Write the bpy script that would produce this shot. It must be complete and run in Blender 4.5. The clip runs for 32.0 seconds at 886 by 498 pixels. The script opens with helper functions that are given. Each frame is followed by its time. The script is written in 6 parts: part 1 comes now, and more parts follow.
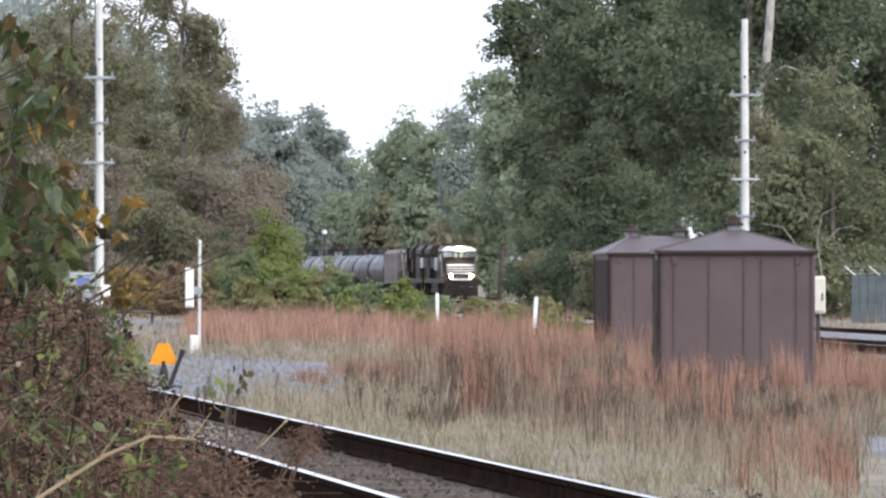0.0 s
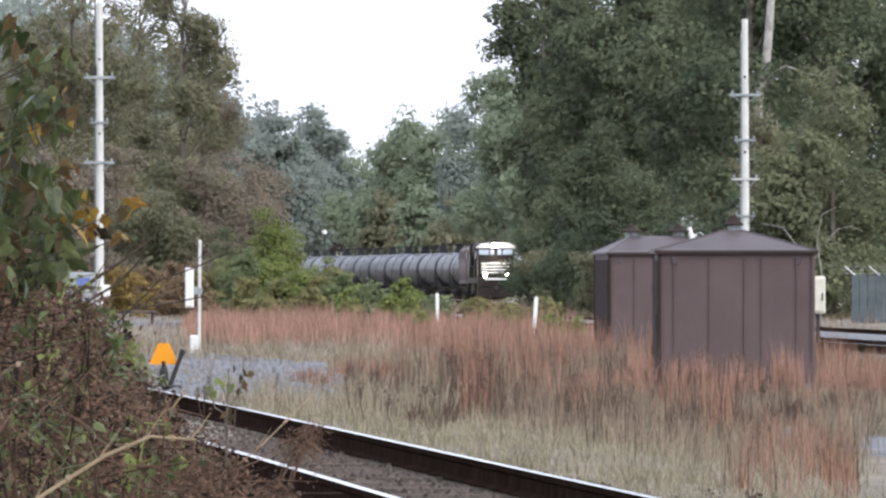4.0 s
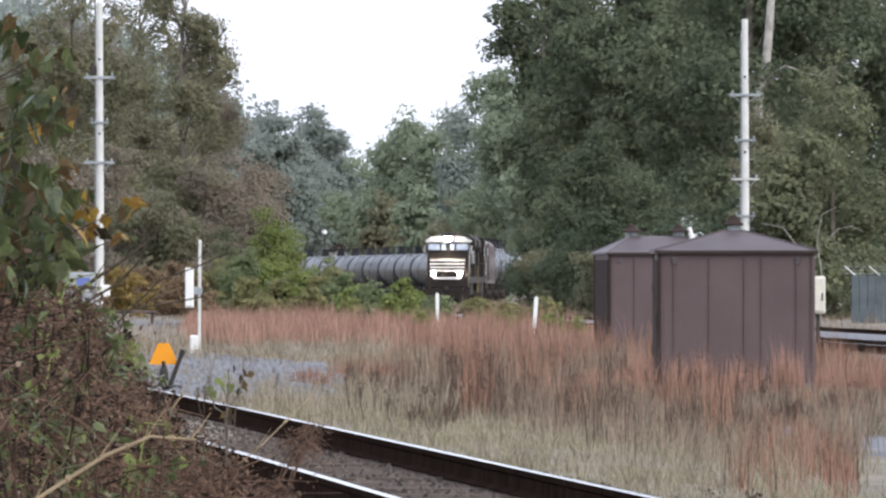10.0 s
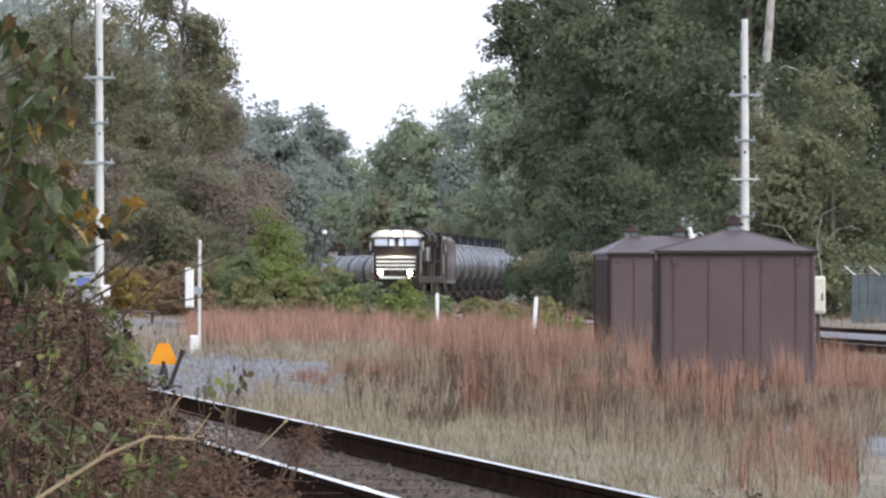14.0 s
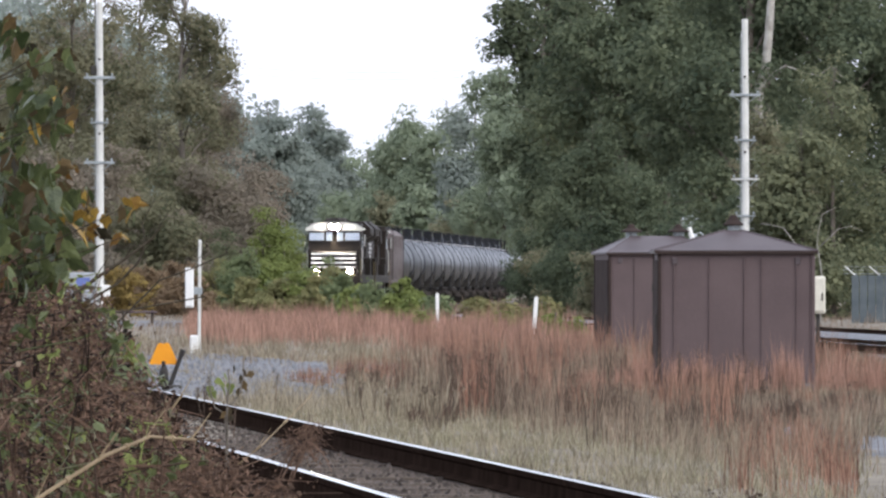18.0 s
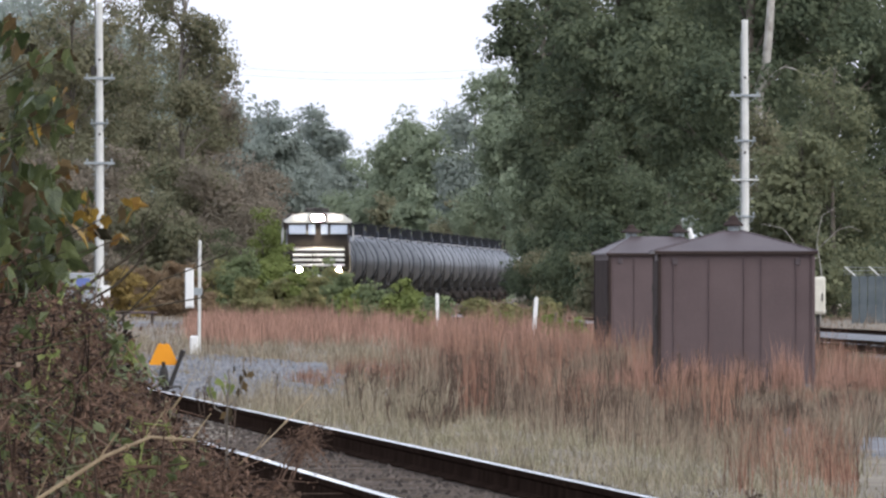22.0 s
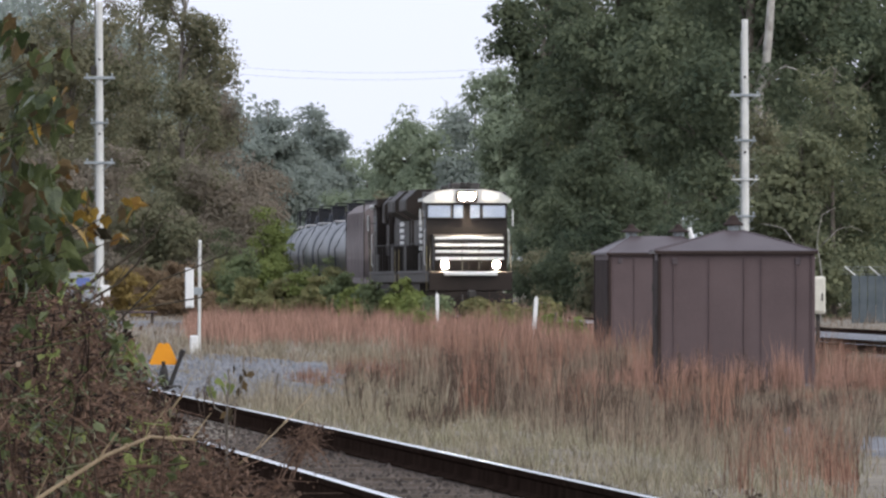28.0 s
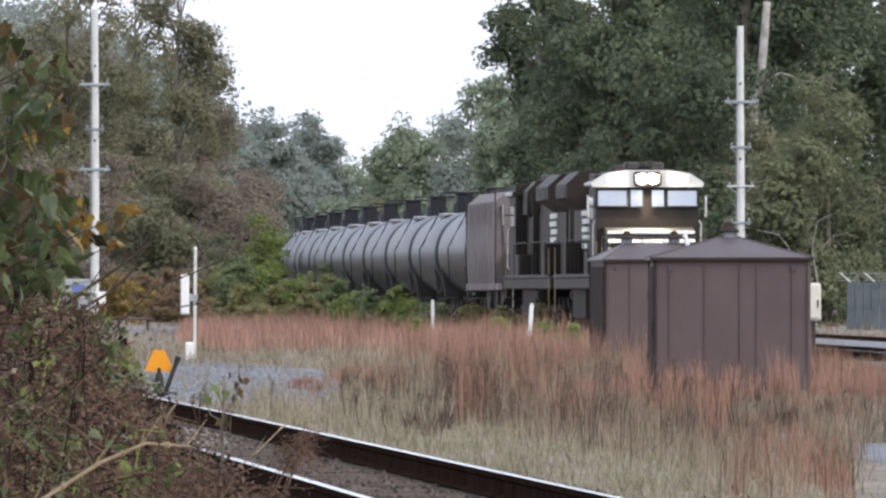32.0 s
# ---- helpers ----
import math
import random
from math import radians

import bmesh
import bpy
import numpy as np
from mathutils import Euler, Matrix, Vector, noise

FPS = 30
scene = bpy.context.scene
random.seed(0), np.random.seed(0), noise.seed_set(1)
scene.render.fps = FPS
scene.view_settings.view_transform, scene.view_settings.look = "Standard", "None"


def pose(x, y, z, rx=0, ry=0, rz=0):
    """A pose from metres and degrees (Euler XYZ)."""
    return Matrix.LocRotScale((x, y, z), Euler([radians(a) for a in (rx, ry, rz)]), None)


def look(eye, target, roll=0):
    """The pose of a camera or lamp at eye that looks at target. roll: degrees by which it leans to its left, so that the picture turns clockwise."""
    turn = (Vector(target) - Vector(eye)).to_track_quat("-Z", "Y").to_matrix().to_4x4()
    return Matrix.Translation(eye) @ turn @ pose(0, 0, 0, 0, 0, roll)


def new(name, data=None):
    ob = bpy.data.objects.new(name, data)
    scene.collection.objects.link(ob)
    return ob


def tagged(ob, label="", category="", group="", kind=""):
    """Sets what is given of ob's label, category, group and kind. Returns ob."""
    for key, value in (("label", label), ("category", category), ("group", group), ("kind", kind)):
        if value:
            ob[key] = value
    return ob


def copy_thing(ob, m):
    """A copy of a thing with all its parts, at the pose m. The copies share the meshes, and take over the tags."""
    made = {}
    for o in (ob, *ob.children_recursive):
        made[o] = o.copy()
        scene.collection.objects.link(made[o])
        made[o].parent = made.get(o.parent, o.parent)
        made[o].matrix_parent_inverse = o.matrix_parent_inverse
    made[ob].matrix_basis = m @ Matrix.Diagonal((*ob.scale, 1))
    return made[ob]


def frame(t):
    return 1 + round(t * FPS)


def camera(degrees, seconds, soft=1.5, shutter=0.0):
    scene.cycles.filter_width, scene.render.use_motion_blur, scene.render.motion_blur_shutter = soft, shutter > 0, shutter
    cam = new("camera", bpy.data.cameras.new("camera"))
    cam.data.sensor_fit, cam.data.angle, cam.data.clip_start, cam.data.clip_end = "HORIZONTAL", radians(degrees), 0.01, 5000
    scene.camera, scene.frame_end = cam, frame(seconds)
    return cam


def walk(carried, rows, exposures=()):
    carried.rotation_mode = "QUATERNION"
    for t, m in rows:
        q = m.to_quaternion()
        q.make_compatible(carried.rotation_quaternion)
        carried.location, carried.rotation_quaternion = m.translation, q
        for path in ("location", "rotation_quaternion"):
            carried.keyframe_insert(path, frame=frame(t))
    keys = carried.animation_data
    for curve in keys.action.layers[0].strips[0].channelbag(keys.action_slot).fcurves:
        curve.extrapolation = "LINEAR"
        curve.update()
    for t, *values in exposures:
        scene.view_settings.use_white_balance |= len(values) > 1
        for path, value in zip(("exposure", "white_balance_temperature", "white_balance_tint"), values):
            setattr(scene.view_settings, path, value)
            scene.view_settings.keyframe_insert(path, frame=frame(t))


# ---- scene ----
# camera on a tripod, long lens, looking up the line
EYE_Z = 1.24
cam = camera(4.453, 32.0, soft=2.5)


def aim(right, down):
    """Small turns of the tripod head, in units of 1/3500 radian."""
    return pose(0, 0, EYE_Z, 90.1735 + math.degrees(down / 3500), 0, math.degrees(right / 3500))


walk(cam, [(0, aim(0, 0)), (8, aim(0, 0)), (14.5, aim(0, 0)), (16.5, aim(0, 0)), (17.0, aim(0, -.12)), (17.5, aim(.05, -.4)), (18, aim(0, 0)),
           (18.5, aim(.8, -.25)), (19, aim(-.1, -.25)), (19.5, aim(.17, .52)), (20, aim(.25, .3)), (20.5, aim(.25, .5)), (21, aim(0, .25)),
           (21.5, aim(0, .25)), (22, aim(0, .17)), (22.5, aim(0, -.25)), (23, aim(0, .26)), (24, aim(0, .26)), (25, aim(0, .26)),
           (25.5, aim(0, 0)), (27.5, aim(0, 0)), (28.5, aim(0, .12)), (29, aim(0, 0)), (30, aim(0, 0)), (30.5, aim(-.23, 1.08)),
           (31, aim(-.23, .35)), (31.5, aim(-.7, .85)), (32, aim(-1.39, 2.1))],
     exposures=[(0, .56), (3, .48), (6, .44), (9, .39), (13, .37), (17, .3), (19, .25), (22, .16), (25, .1), (28, -.04), (30.5, -.06), (31.2, .08), (32, .28)])

# ---- world and sun: overcast afternoon ----
world = bpy.data.worlds.new("overcast_sky")
scene.world = world
world.use_nodes = True
wn, wl = world.node_tree.nodes, world.node_tree.links
sky = wn.new("ShaderNodeTexSky")
sky.sky_type = "NISHITA"
sky.sun_disc = False
sky.sun_elevation, sky.sun_rotation = radians(45), radians(140)
sky.air_density, sky.dust_density = 1.0, 3.0
bright = wn.new("ShaderNodeVectorMath")
bright.operation = "SCALE"
bright.inputs[3].default_value = .16
cloud = wn.new("ShaderNodeMix")
cloud.data_type = "RGBA"
cloud.inputs[0].default_value = .8
cloud.inputs[7].default_value = (1.1, 1.16, 1.37, 1)
wl.new(sky.outputs[0], bright.inputs[0])
wl.new(bright.outputs[0], cloud.inputs[6])
wl.new(cloud.outputs[2], wn["Background"].inputs[0])
wn["Background"].inputs[1].default_value = 1.0

sun = new("sun", bpy.data.lights.new("sun", "SUN"))
sun.data.energy, sun.data.angle, sun.data.color = 1.5, radians(45), (1, .98, .95)
sun.matrix_world = look((85, -40, 110), (0, 60, 0))
# ---- materials ----
def mat(name, a, b, scale=4.0, rough=.8, metal=0.0, bump=.0, fine=40.0, island=0.0, spec=.3, thin=0.0, per_object=0.0):
    """A surface mottled between the colours a and b at two scales, with fine relief. island: spread of tone from piece to piece."""
    m = bpy.data.materials.new(name)
    m.use_nodes = True
    n, l = m.node_tree.nodes, m.node_tree.links
    bs = n["Principled BSDF"]
    co = n.new("ShaderNodeTexCoord")
    n1 = n.new("ShaderNodeTexNoise")
    n1.inputs["Scale"].default_value, n1.inputs["Detail"].default_value = scale, 5
    n2 = n.new("ShaderNodeTexNoise")
    n2.inputs["Scale"].default_value, n2.inputs["Detail"].default_value = fine, 3
    l.new(co.outputs["Object"], n1.inputs["Vector"])
    l.new(co.outputs["Object"], n2.inputs["Vector"])
    mixf = n.new("ShaderNodeMath")
    mixf.operation = "MULTIPLY_ADD"
    mixf.inputs[1].default_value = .45
    l.new(n2.outputs[0], mixf.inputs[0])
    sub = n.new("ShaderNodeMath")
    sub.operation = "MULTIPLY_ADD"
    sub.inputs[1].default_value, sub.inputs[2].default_value = 1.6, -.5
    l.new(n1.outputs[0], sub.inputs[0])
    l.new(sub.outputs[0], mixf.inputs[2])
    last = mixf.outputs[0]
    if island or per_object:
        g = n.new("ShaderNodeNewGeometry") if island else n.new("ShaderNodeObjectInfo")
        add = n.new("ShaderNodeMath")
        add.operation = "MULTIPLY_ADD"
        add.inputs[1].default_value = 2 * (island or per_object)
        l.new(g.outputs["Random Per Island" if island else "Random"], add.inputs[0])
        low = n.new("ShaderNodeMath")
        low.operation = "SUBTRACT"
        low.inputs[1].default_value = island or per_object
        l.new(last, low.inputs[0])
        l.new(low.outputs[0], add.inputs[2])
        last = add.outputs[0]
    ramp = n.new("ShaderNodeMix")
    ramp.data_type, ramp.clamp_factor = "RGBA", True
    ramp.inputs[6].default_value, ramp.inputs[7].default_value = (*a, 1), (*b, 1)
    l.new(last, ramp.inputs[0])
    l.new(ramp.outputs[2], bs.inputs["Base Color"])
    bs.inputs["Roughness"].default_value, bs.inputs["Metallic"].default_value = rough, metal
    bs.inputs["Specular IOR Level"].default_value = spec
    if thin:
        tr = n.new("ShaderNodeBsdfTranslucent")
        l.new(ramp.outputs[2], tr.inputs["Color"])
        ms = n.new("ShaderNodeMixShader")
        ms.inputs[0].default_value = thin
        l.new(bs.outputs[0], ms.inputs[1])
        l.new(tr.outputs[0], ms.inputs[2])
        l.new(ms.outputs[0], n["Material Output"].inputs["Surface"])
    if bump:
        bp = n.new("ShaderNodeBump")
        bp.inputs["Strength"].default_value, bp.inputs["Distance"].default_value = bump, .02
        l.new(n2.outputs[0], bp.inputs["Height"])
        l.new(bp.outputs[0], bs.inputs["Normal"])
    return m


def glow(name, colour, strength):
    m = bpy.data.materials.new(name)
    m.use_nodes = True
    bs = m.node_tree.nodes["Principled BSDF"]
    bs.inputs["Base Color"].default_value = (.8, .8, .8, 1)
    bs.inputs["Emission Color"].default_value = (*colour, 1)
    bs.inputs["Emission Strength"].default_value = strength
    return m


def leaf_mat(name, a, b, island=.16):
    return mat(name, a, b, scale=.35, fine=3, rough=.75, island=island, spec=.08, thin=.45)


M_SOIL = mat("dry_soil_and_thatch", (0.12, 0.102, 0.08), (0.26, 0.23, 0.18), scale=.8, fine=14, rough=.95, bump=.8)
M_GRAVEL = mat("grey_crushed_stone", (0.085, 0.09, 0.102), (0.25, 0.255, 0.268), scale=1.5, fine=30, rough=.9, bump=.9)
M_BALLAST = mat("brown_grey_ballast", (0.03, 0.024, 0.02), (0.095, 0.078, 0.066), scale=2, fine=25, rough=.95, bump=.9)
M_STONE = mat("ballast_stone", (0.026, 0.02, 0.016), (0.125, 0.102, 0.086), scale=6, fine=40, rough=.9, bump=.3, island=.6)
M_RUST = mat("dark_rusted_rail_steel", (0.012, 0.008, 0.006), (0.04, 0.026, 0.02), scale=3, fine=60, rough=1.0, bump=.3, spec=.0)
M_HEAD = mat("polished_rail_head", (.6, .6, .62), (.8, .8, .82), scale=2, fine=30, rough=.13, metal=1.0)
M_TIE = mat("creosoted_wood", (.035, .026, .02), (.09, .07, .055), scale=3, fine=30, rough=.9, bump=.5, per_object=.3)
M_SHED = mat("brown_painted_sheet_metal", (0.078, 0.055, 0.056), (0.118, 0.085, 0.085), scale=1.2, fine=22, rough=.6, bump=.12)
M_SHED_ROOF = mat("weathered_brown_roof_metal", (.06, .047, .05), (.1, .08, .084), scale=1.5, fine=18, rough=.5, bump=.1)
# dark trim colour, also used to paint shade on the sheds' left side
M_SHED_DARK = mat("dark_trim_and_shade_brown", (.03, .022, .02), (.055, .04, .036), scale=3, fine=30, rough=.85, spec=.1)
M_GALV = mat("galvanised_white_pole", (.5, .5, .47), (.7, .7, .67), scale=2, fine=20, rough=.5, metal=.1, bump=.1)
M_HARDWARE = mat("grey_steel_hardware", (.22, .25, .26), (.4, .43, .44), scale=4, fine=30, rough=.5, metal=.4)
M_WHITE = mat("white_enamel", (.68, .68, .66), (.82, .82, .8), scale=3, fine=20, rough=.45)
M_GREYWHITE = mat("dusty_white_paint", (.5, .5, .48), (.68, .68, .65), scale=3, fine=20, rough=.6)
M_BOXGREY = mat("weathered_grey_cabinet_paint", (.26, .28, .3), (.4, .42, .44), scale=3, fine=20, rough=.6)
M_CREAM = mat("yellowed_cabinet_enamel", (.52, .5, .42), (.68, .65, .56), scale=4, fine=25, rough=.5)
M_BLUE = mat("blue_panel", (.1, .14, .35), (.16, .2, .45), scale=3, fine=20, rough=.5)
M_YELLOW = mat("amber_sign_paint", (.72, .26, .012), (.82, .34, .02), scale=4, fine=20, rough=.5)
M_DARKSTEEL = mat("dark_oiled_steel", (.02, .018, .016), (.05, .045, .04), scale=3, fine=30, rough=.6)
M_LOCO = mat("black_locomotive_paint", (0.011, 0.009, 0.008), (0.036, 0.027, 0.022), scale=.8, fine=12, rough=.55, bump=.05, spec=.18)
M_LOCO_DIRT = mat("dusty_running_gear", (0.02, 0.017, 0.015), (0.062, 0.05, 0.042), scale=2, fine=15, rough=.9, bump=.3)
M_LOCO_GREY = mat("greyed_louvre_metal", (0.036, 0.033, 0.031), (0.105, 0.095, 0.088), scale=2, fine=20, rough=.7)
# pale tone puts sky light on the roof slopes; walkways reuse it
M_HATCH = mat("pale_skylit_hatch_metal", (0.42, 0.42, 0.42), (0.62, 0.62, 0.62), scale=2, fine=20, rough=.6)
M_LOCO_WHITE = mat("white_loco_lettering", (.66, .66, .64), (.8, .8, .78), scale=3, fine=20, rough=.5)
M_RAILING = mat("yellowed_handrail", (0.2, 0.16, 0.08), (0.32, 0.26, 0.14), scale=4, fine=30, rough=.6)
M_GLASS = mat("tinted_cab_glass", (0.36, 0.39, 0.43), (0.46, 0.49, 0.53), scale=1, fine=5, rough=.06, metal=.85)
M_TANK = mat("black_tank_paint", (0.011, 0.014, 0.022), (0.03, 0.036, 0.05), scale=.7, fine=9, rough=.34, spec=.25, bump=.03)
M_TANK_RING = mat("tank_weld_band", (.008, .009, .012), (.02, .021, .025), scale=2, fine=20, rough=.6)
M_HOPPER = mat("dusty_mauve_grey_hopper_paint", (0.12, 0.1, 0.1), (0.22, 0.185, 0.18), scale=.9, fine=9, rough=.75, bump=.08)
M_LAMP = glow("burning_headlight_lens", (1.0, .9, .7), 1600)
M_TWIG = mat("dark_green_brown_twig", (.03, .024, .016), (.07, .055, .035), scale=6, fine=40, rough=.8)
M_BARK = mat("grey_brown_bark", (.09, .075, .06), (.2, .175, .15), scale=2, fine=18, rough=.95, bump=.8)
M_PALEBARK = mat("pale_sycamore_bark", (.2, .185, .16), (.52, .5, .46), scale=2.2, fine=12, rough=.85, bump=.4)
M_LEAF_DARK = leaf_mat("dark_green_foliage", (0.047, 0.07, 0.048), (0.208, 0.236, 0.145), island=.2)
M_LEAF_MID = leaf_mat("mid_green_foliage", (0.088, 0.105, 0.066), (0.255, 0.265, 0.155), island=.22)
# silvery leaf colour, made paler still to imitate haze
M_LEAF_SILVER_HAZE = leaf_mat("silver_green_hazed_foliage", (0.16, 0.2, 0.135), (0.34, 0.39, 0.27), island=.1)
M_LEAF_FRESH = leaf_mat("fresh_mid_green_foliage", (.095, .13, .072), (.285, .325, .165), island=.24)
M_LEAF_GOLDEN = leaf_mat("golden_olive_foliage", (.115, .135, .06), (.35, .31, .15), island=.26)
M_LEAF_BRIGHT = leaf_mat("fresh_yellow_green_foliage", (.13, .165, .05), (.29, .33, .12))
M_LEAF_OLIVE = leaf_mat("olive_autumn_foliage", (0.1, 0.118, 0.07), (0.3, 0.275, 0.18), island=.24)
M_LEAF_BROWN = leaf_mat("turning_brown_foliage", (0.14, 0.132, 0.1), (0.33, 0.275, 0.215), island=.22)
M_LEAF_RUSSET = leaf_mat("russet_shrub_foliage", (0.14, 0.1, 0.068), (0.32, 0.23, 0.14), island=.22)
M_LEAF_YELLOW = leaf_mat("yellow_autumn_foliage", (.21, .15, .06), (.42, .32, .12), island=.22)
# pale bluish base colour stands in for haze over far leaves
M_LEAF_HAZE = leaf_mat("haze_tinted_far_foliage", (0.205, 0.24, 0.21), (0.33, 0.37, 0.33), island=.08)
M_GRASS_RED = mat("red_brown_broomsedge", (0.14, 0.082, 0.06), (0.5, 0.295, 0.22), scale=.9, fine=3.5, rough=.9, island=.5, thin=.25)
M_GRASS_TAN = mat("pale_tan_grass", (0.13, 0.112, 0.078), (0.41, 0.35, 0.25), scale=.9, fine=4, rough=.9, island=.55, thin=.25)
M_GRASS_GREY = mat("grey_brown_dead_grass", (0.08, 0.06, 0.044), (0.34, 0.26, 0.19), scale=.9, fine=4, rough=.9, island=.55, thin=.2)
M_GRASS_RUST = mat("rust_brown_broomsedge", (0.1, 0.056, 0.04), (0.43, 0.24, 0.168), scale=.9, fine=3.5, rough=.9, island=.55, thin=.25)
M_GRASS_PALE = mat("pale_greenish_turf", (0.12, 0.11, 0.068), (0.4, 0.365, 0.24), scale=1.2, fine=5, rough=.9, island=.55, thin=.25)
M_STALK = mat("dark_dead_stalks", (.04, .028, .021), (.135, .092, .068), scale=1, fine=8, rough=.95, island=.4)
M_CANE = mat("dry_tan_cane", (.2, .145, .085), (.36, .28, .17), scale=3, fine=20, rough=.85, per_object=.4)
M_WEED = mat("brown_withered_weed", (0.014, 0.009, 0.007), (0.18, 0.112, 0.078), scale=1.5, fine=15, rough=.95, island=.5, thin=.2)
M_WEED_DRY = mat("curled_dry_leaf", (0.04, 0.026, 0.019), (0.2, 0.13, 0.09), scale=3, fine=15, rough=.95, island=.45, thin=.2)
M_BIGLEAF = mat("green_leaf_blade", (0.03, 0.044, 0.015), (0.155, 0.185, 0.07), scale=14, fine=70, rough=.42, per_object=.45, thin=.3, spec=.45, bump=.25)
M_BIGLEAF_GOLD = mat("yellowing_leaf_blade", (0.16, 0.08, 0.02), (0.46, 0.31, 0.06), scale=16, fine=50, rough=.55, per_object=.5, thin=.3)
M_HANDRAIL = mat("black_handrail_paint", (.012, .01, .009), (.035, .03, .024), scale=4, fine=30, rough=.6)
M_BIGLEAF_BROWN = mat("bronzed_leaf_blade", (0.025, 0.022, 0.012), (0.13, 0.085, 0.035), scale=16, fine=50, rough=.6, per_object=.5, thin=.3)
M_FENCE = mat("grey_green_fence_slats", (.06, .075, .085), (.12, .14, .15), scale=2, fine=15, rough=.8)
M_WALLFAR = mat("far_house_siding", (.4, .4, .38), (.55, .55, .52), scale=.5, fine=5, rough=.8)
# ---- mesh tools ----
rng = np.random.default_rng(7)


class Shape:
    """Collects vertices and faces of one mesh."""

    def __init__(self):
        self.v, self.f, self.n = [], [], 0

    def add(self, verts, faces):
        verts = np.asarray(verts, float)
        self.v.append(verts)
        self.f += [tuple(int(i) + self.n for i in f) for f in faces]
        self.n += len(verts)
        return self

    def bulk(self, verts, quads):
        """verts (n, 3) and an index array, all faces of one size."""
        self.v.append(np.asarray(verts, float))
        self.f += (np.asarray(quads) + self.n).tolist()
        self.n += len(verts)
        return self

    def box(self, c, s, b=.01, m=None):
        """A box with chamfered edges: centre, size, chamfer."""
        hx, hy, hz = (k / 2 for k in s)
        b = min(b, hx * .9, hy * .9, hz * .9)
        vs, idx = [], {}
        for sx in (-1, 1):
            for sy in (-1, 1):
                for sz in (-1, 1):
                    for ax in range(3):
                        h = [hx - b, hy - b, hz - b]
                        h[ax] += b
                        idx[sx, sy, sz, ax] = len(vs)
                        vs.append((sx * h[0], sy * h[1], sz * h[2]))
        fs = []
        q = ((-1, -1), (1, -1), (1, 1), (-1, 1))
        for ax in range(3):
            o = [k for k in range(3) if k != ax]
            for sg in (-1, 1):
                face = []
                for p0, p1 in q:
                    k = [0, 0, 0]
                    k[ax], k[o[0]], k[o[1]] = sg, p0, p1
                    face.append(idx[(*k, ax)])
                fs.append(face if (sg > 0) ^ (ax == 1) else face[::-1])
            for p0, p1 in q:
                def key(sgn, axis):
                    k = [0, 0, 0]
                    k[ax], k[o[0]], k[o[1]] = sgn, p0, p1
                    return idx[(*k, axis)]
                fs.append([key(-1, o[0]), key(1, o[0]), key(1, o[1]), key(-1, o[1])])
        for sx in (-1, 1):
            for sy in (-1, 1):
                for sz in (-1, 1):
                    fs.append([idx[sx, sy, sz, a] for a in range(3)])
        vs = np.array(vs)
        if m is not None:
            vs = vs @ np.array(m.to_3x3()).T
        return self.add(vs + np.array(c), fs)

    def tube(self, pts, radii, n=8, cap=True):
        pts = np.asarray(pts, float)
        radii = np.broadcast_to(radii, len(pts))
        rings, up = [], None
        for i, p in enumerate(pts):
            d = pts[min(i + 1, len(pts) - 1)] - pts[max(i - 1, 0)]
            d /= np.linalg.norm(d) + 1e-9
            if up is None:
                up = np.cross(d, (0, 0, 1) if abs(d[2]) < .9 else (1, 0, 0))
            up = up - d * up.dot(d)
            up /= np.linalg.norm(up) + 1e-9
            w = np.cross(d, up)
            a = np.arange(n) * 2 * np.pi / n
            rings.append(p + radii[i] * (np.outer(np.cos(a), up) + np.outer(np.sin(a), w)))
        fs = []
        for i in range(len(pts) - 1):
            for k in range(n):
                fs.append((i * n + k, i * n + (k + 1) % n, (i + 1) * n + (k + 1) % n, (i + 1) * n + k))
        if cap:
            fs.append(tuple(range(n))[::-1])
            fs.append(tuple((len(pts) - 1) * n + k for k in range(n)))
        return self.add(np.concatenate(rings), fs)

    def prism(self, outline, axis, lo, hi):
        """A closed outline of (u, v) pushed along one axis from lo to hi."""
        o = [k for k in range(3) if k != axis]
        n, vs = len(outline), []
        for w in (lo, hi):
            for u, v in outline:
                p = [0, 0, 0]
                p[axis], p[o[0]], p[o[1]] = w, u, v
                vs.append(p)
        fs = [(k, (k + 1) % n, n + (k + 1) % n, n + k) for k in range(n)]
        return self.add(vs, fs + [tuple(range(n))[::-1], tuple(range(n, 2 * n))])

    def mesh(self, name, material, smooth=False):
        me = bpy.data.meshes.new(name)
        me.from_pydata(np.concatenate(self.v).tolist(), [], self.f)
        me.materials.append(material)
        if smooth:
            me.polygons.foreach_set("use_smooth", [True] * len(me.polygons))
        else:
            b = bmesh.new()
            b.from_mesh(me)
            bmesh.ops.recalc_face_normals(b, faces=b.faces) if len(b.faces) < 4000 else None
            b.to_mesh(me)
            b.free()
        return me


def part(name, shape, material, parent=None, label="", at=None, smooth=False):
    me = shape if isinstance(shape, bpy.types.Mesh) else shape.mesh(name, material, smooth)
    ob = new(name, me)
    if parent is not None:
        ob.parent = parent
    if at is not None:
        ob.matrix_basis = at
    return tagged(ob, label)


def thing(name, label, category, x=0, y=0, z=0, rz=0, group="", kind=""):
    ob = new(name)
    ob.empty_display_size = .2
    ob.matrix_basis = pose(x, y, z, 0, 0, rz)
    return tagged(ob, label, category, group, kind)


def ground_z(x, y):
    """Height of the open ground; rail tops are at zero."""
    return -.27 + .05 * math.sin(x * .31 + y * .02) + .04 * math.sin(y * .066 - x * .11)


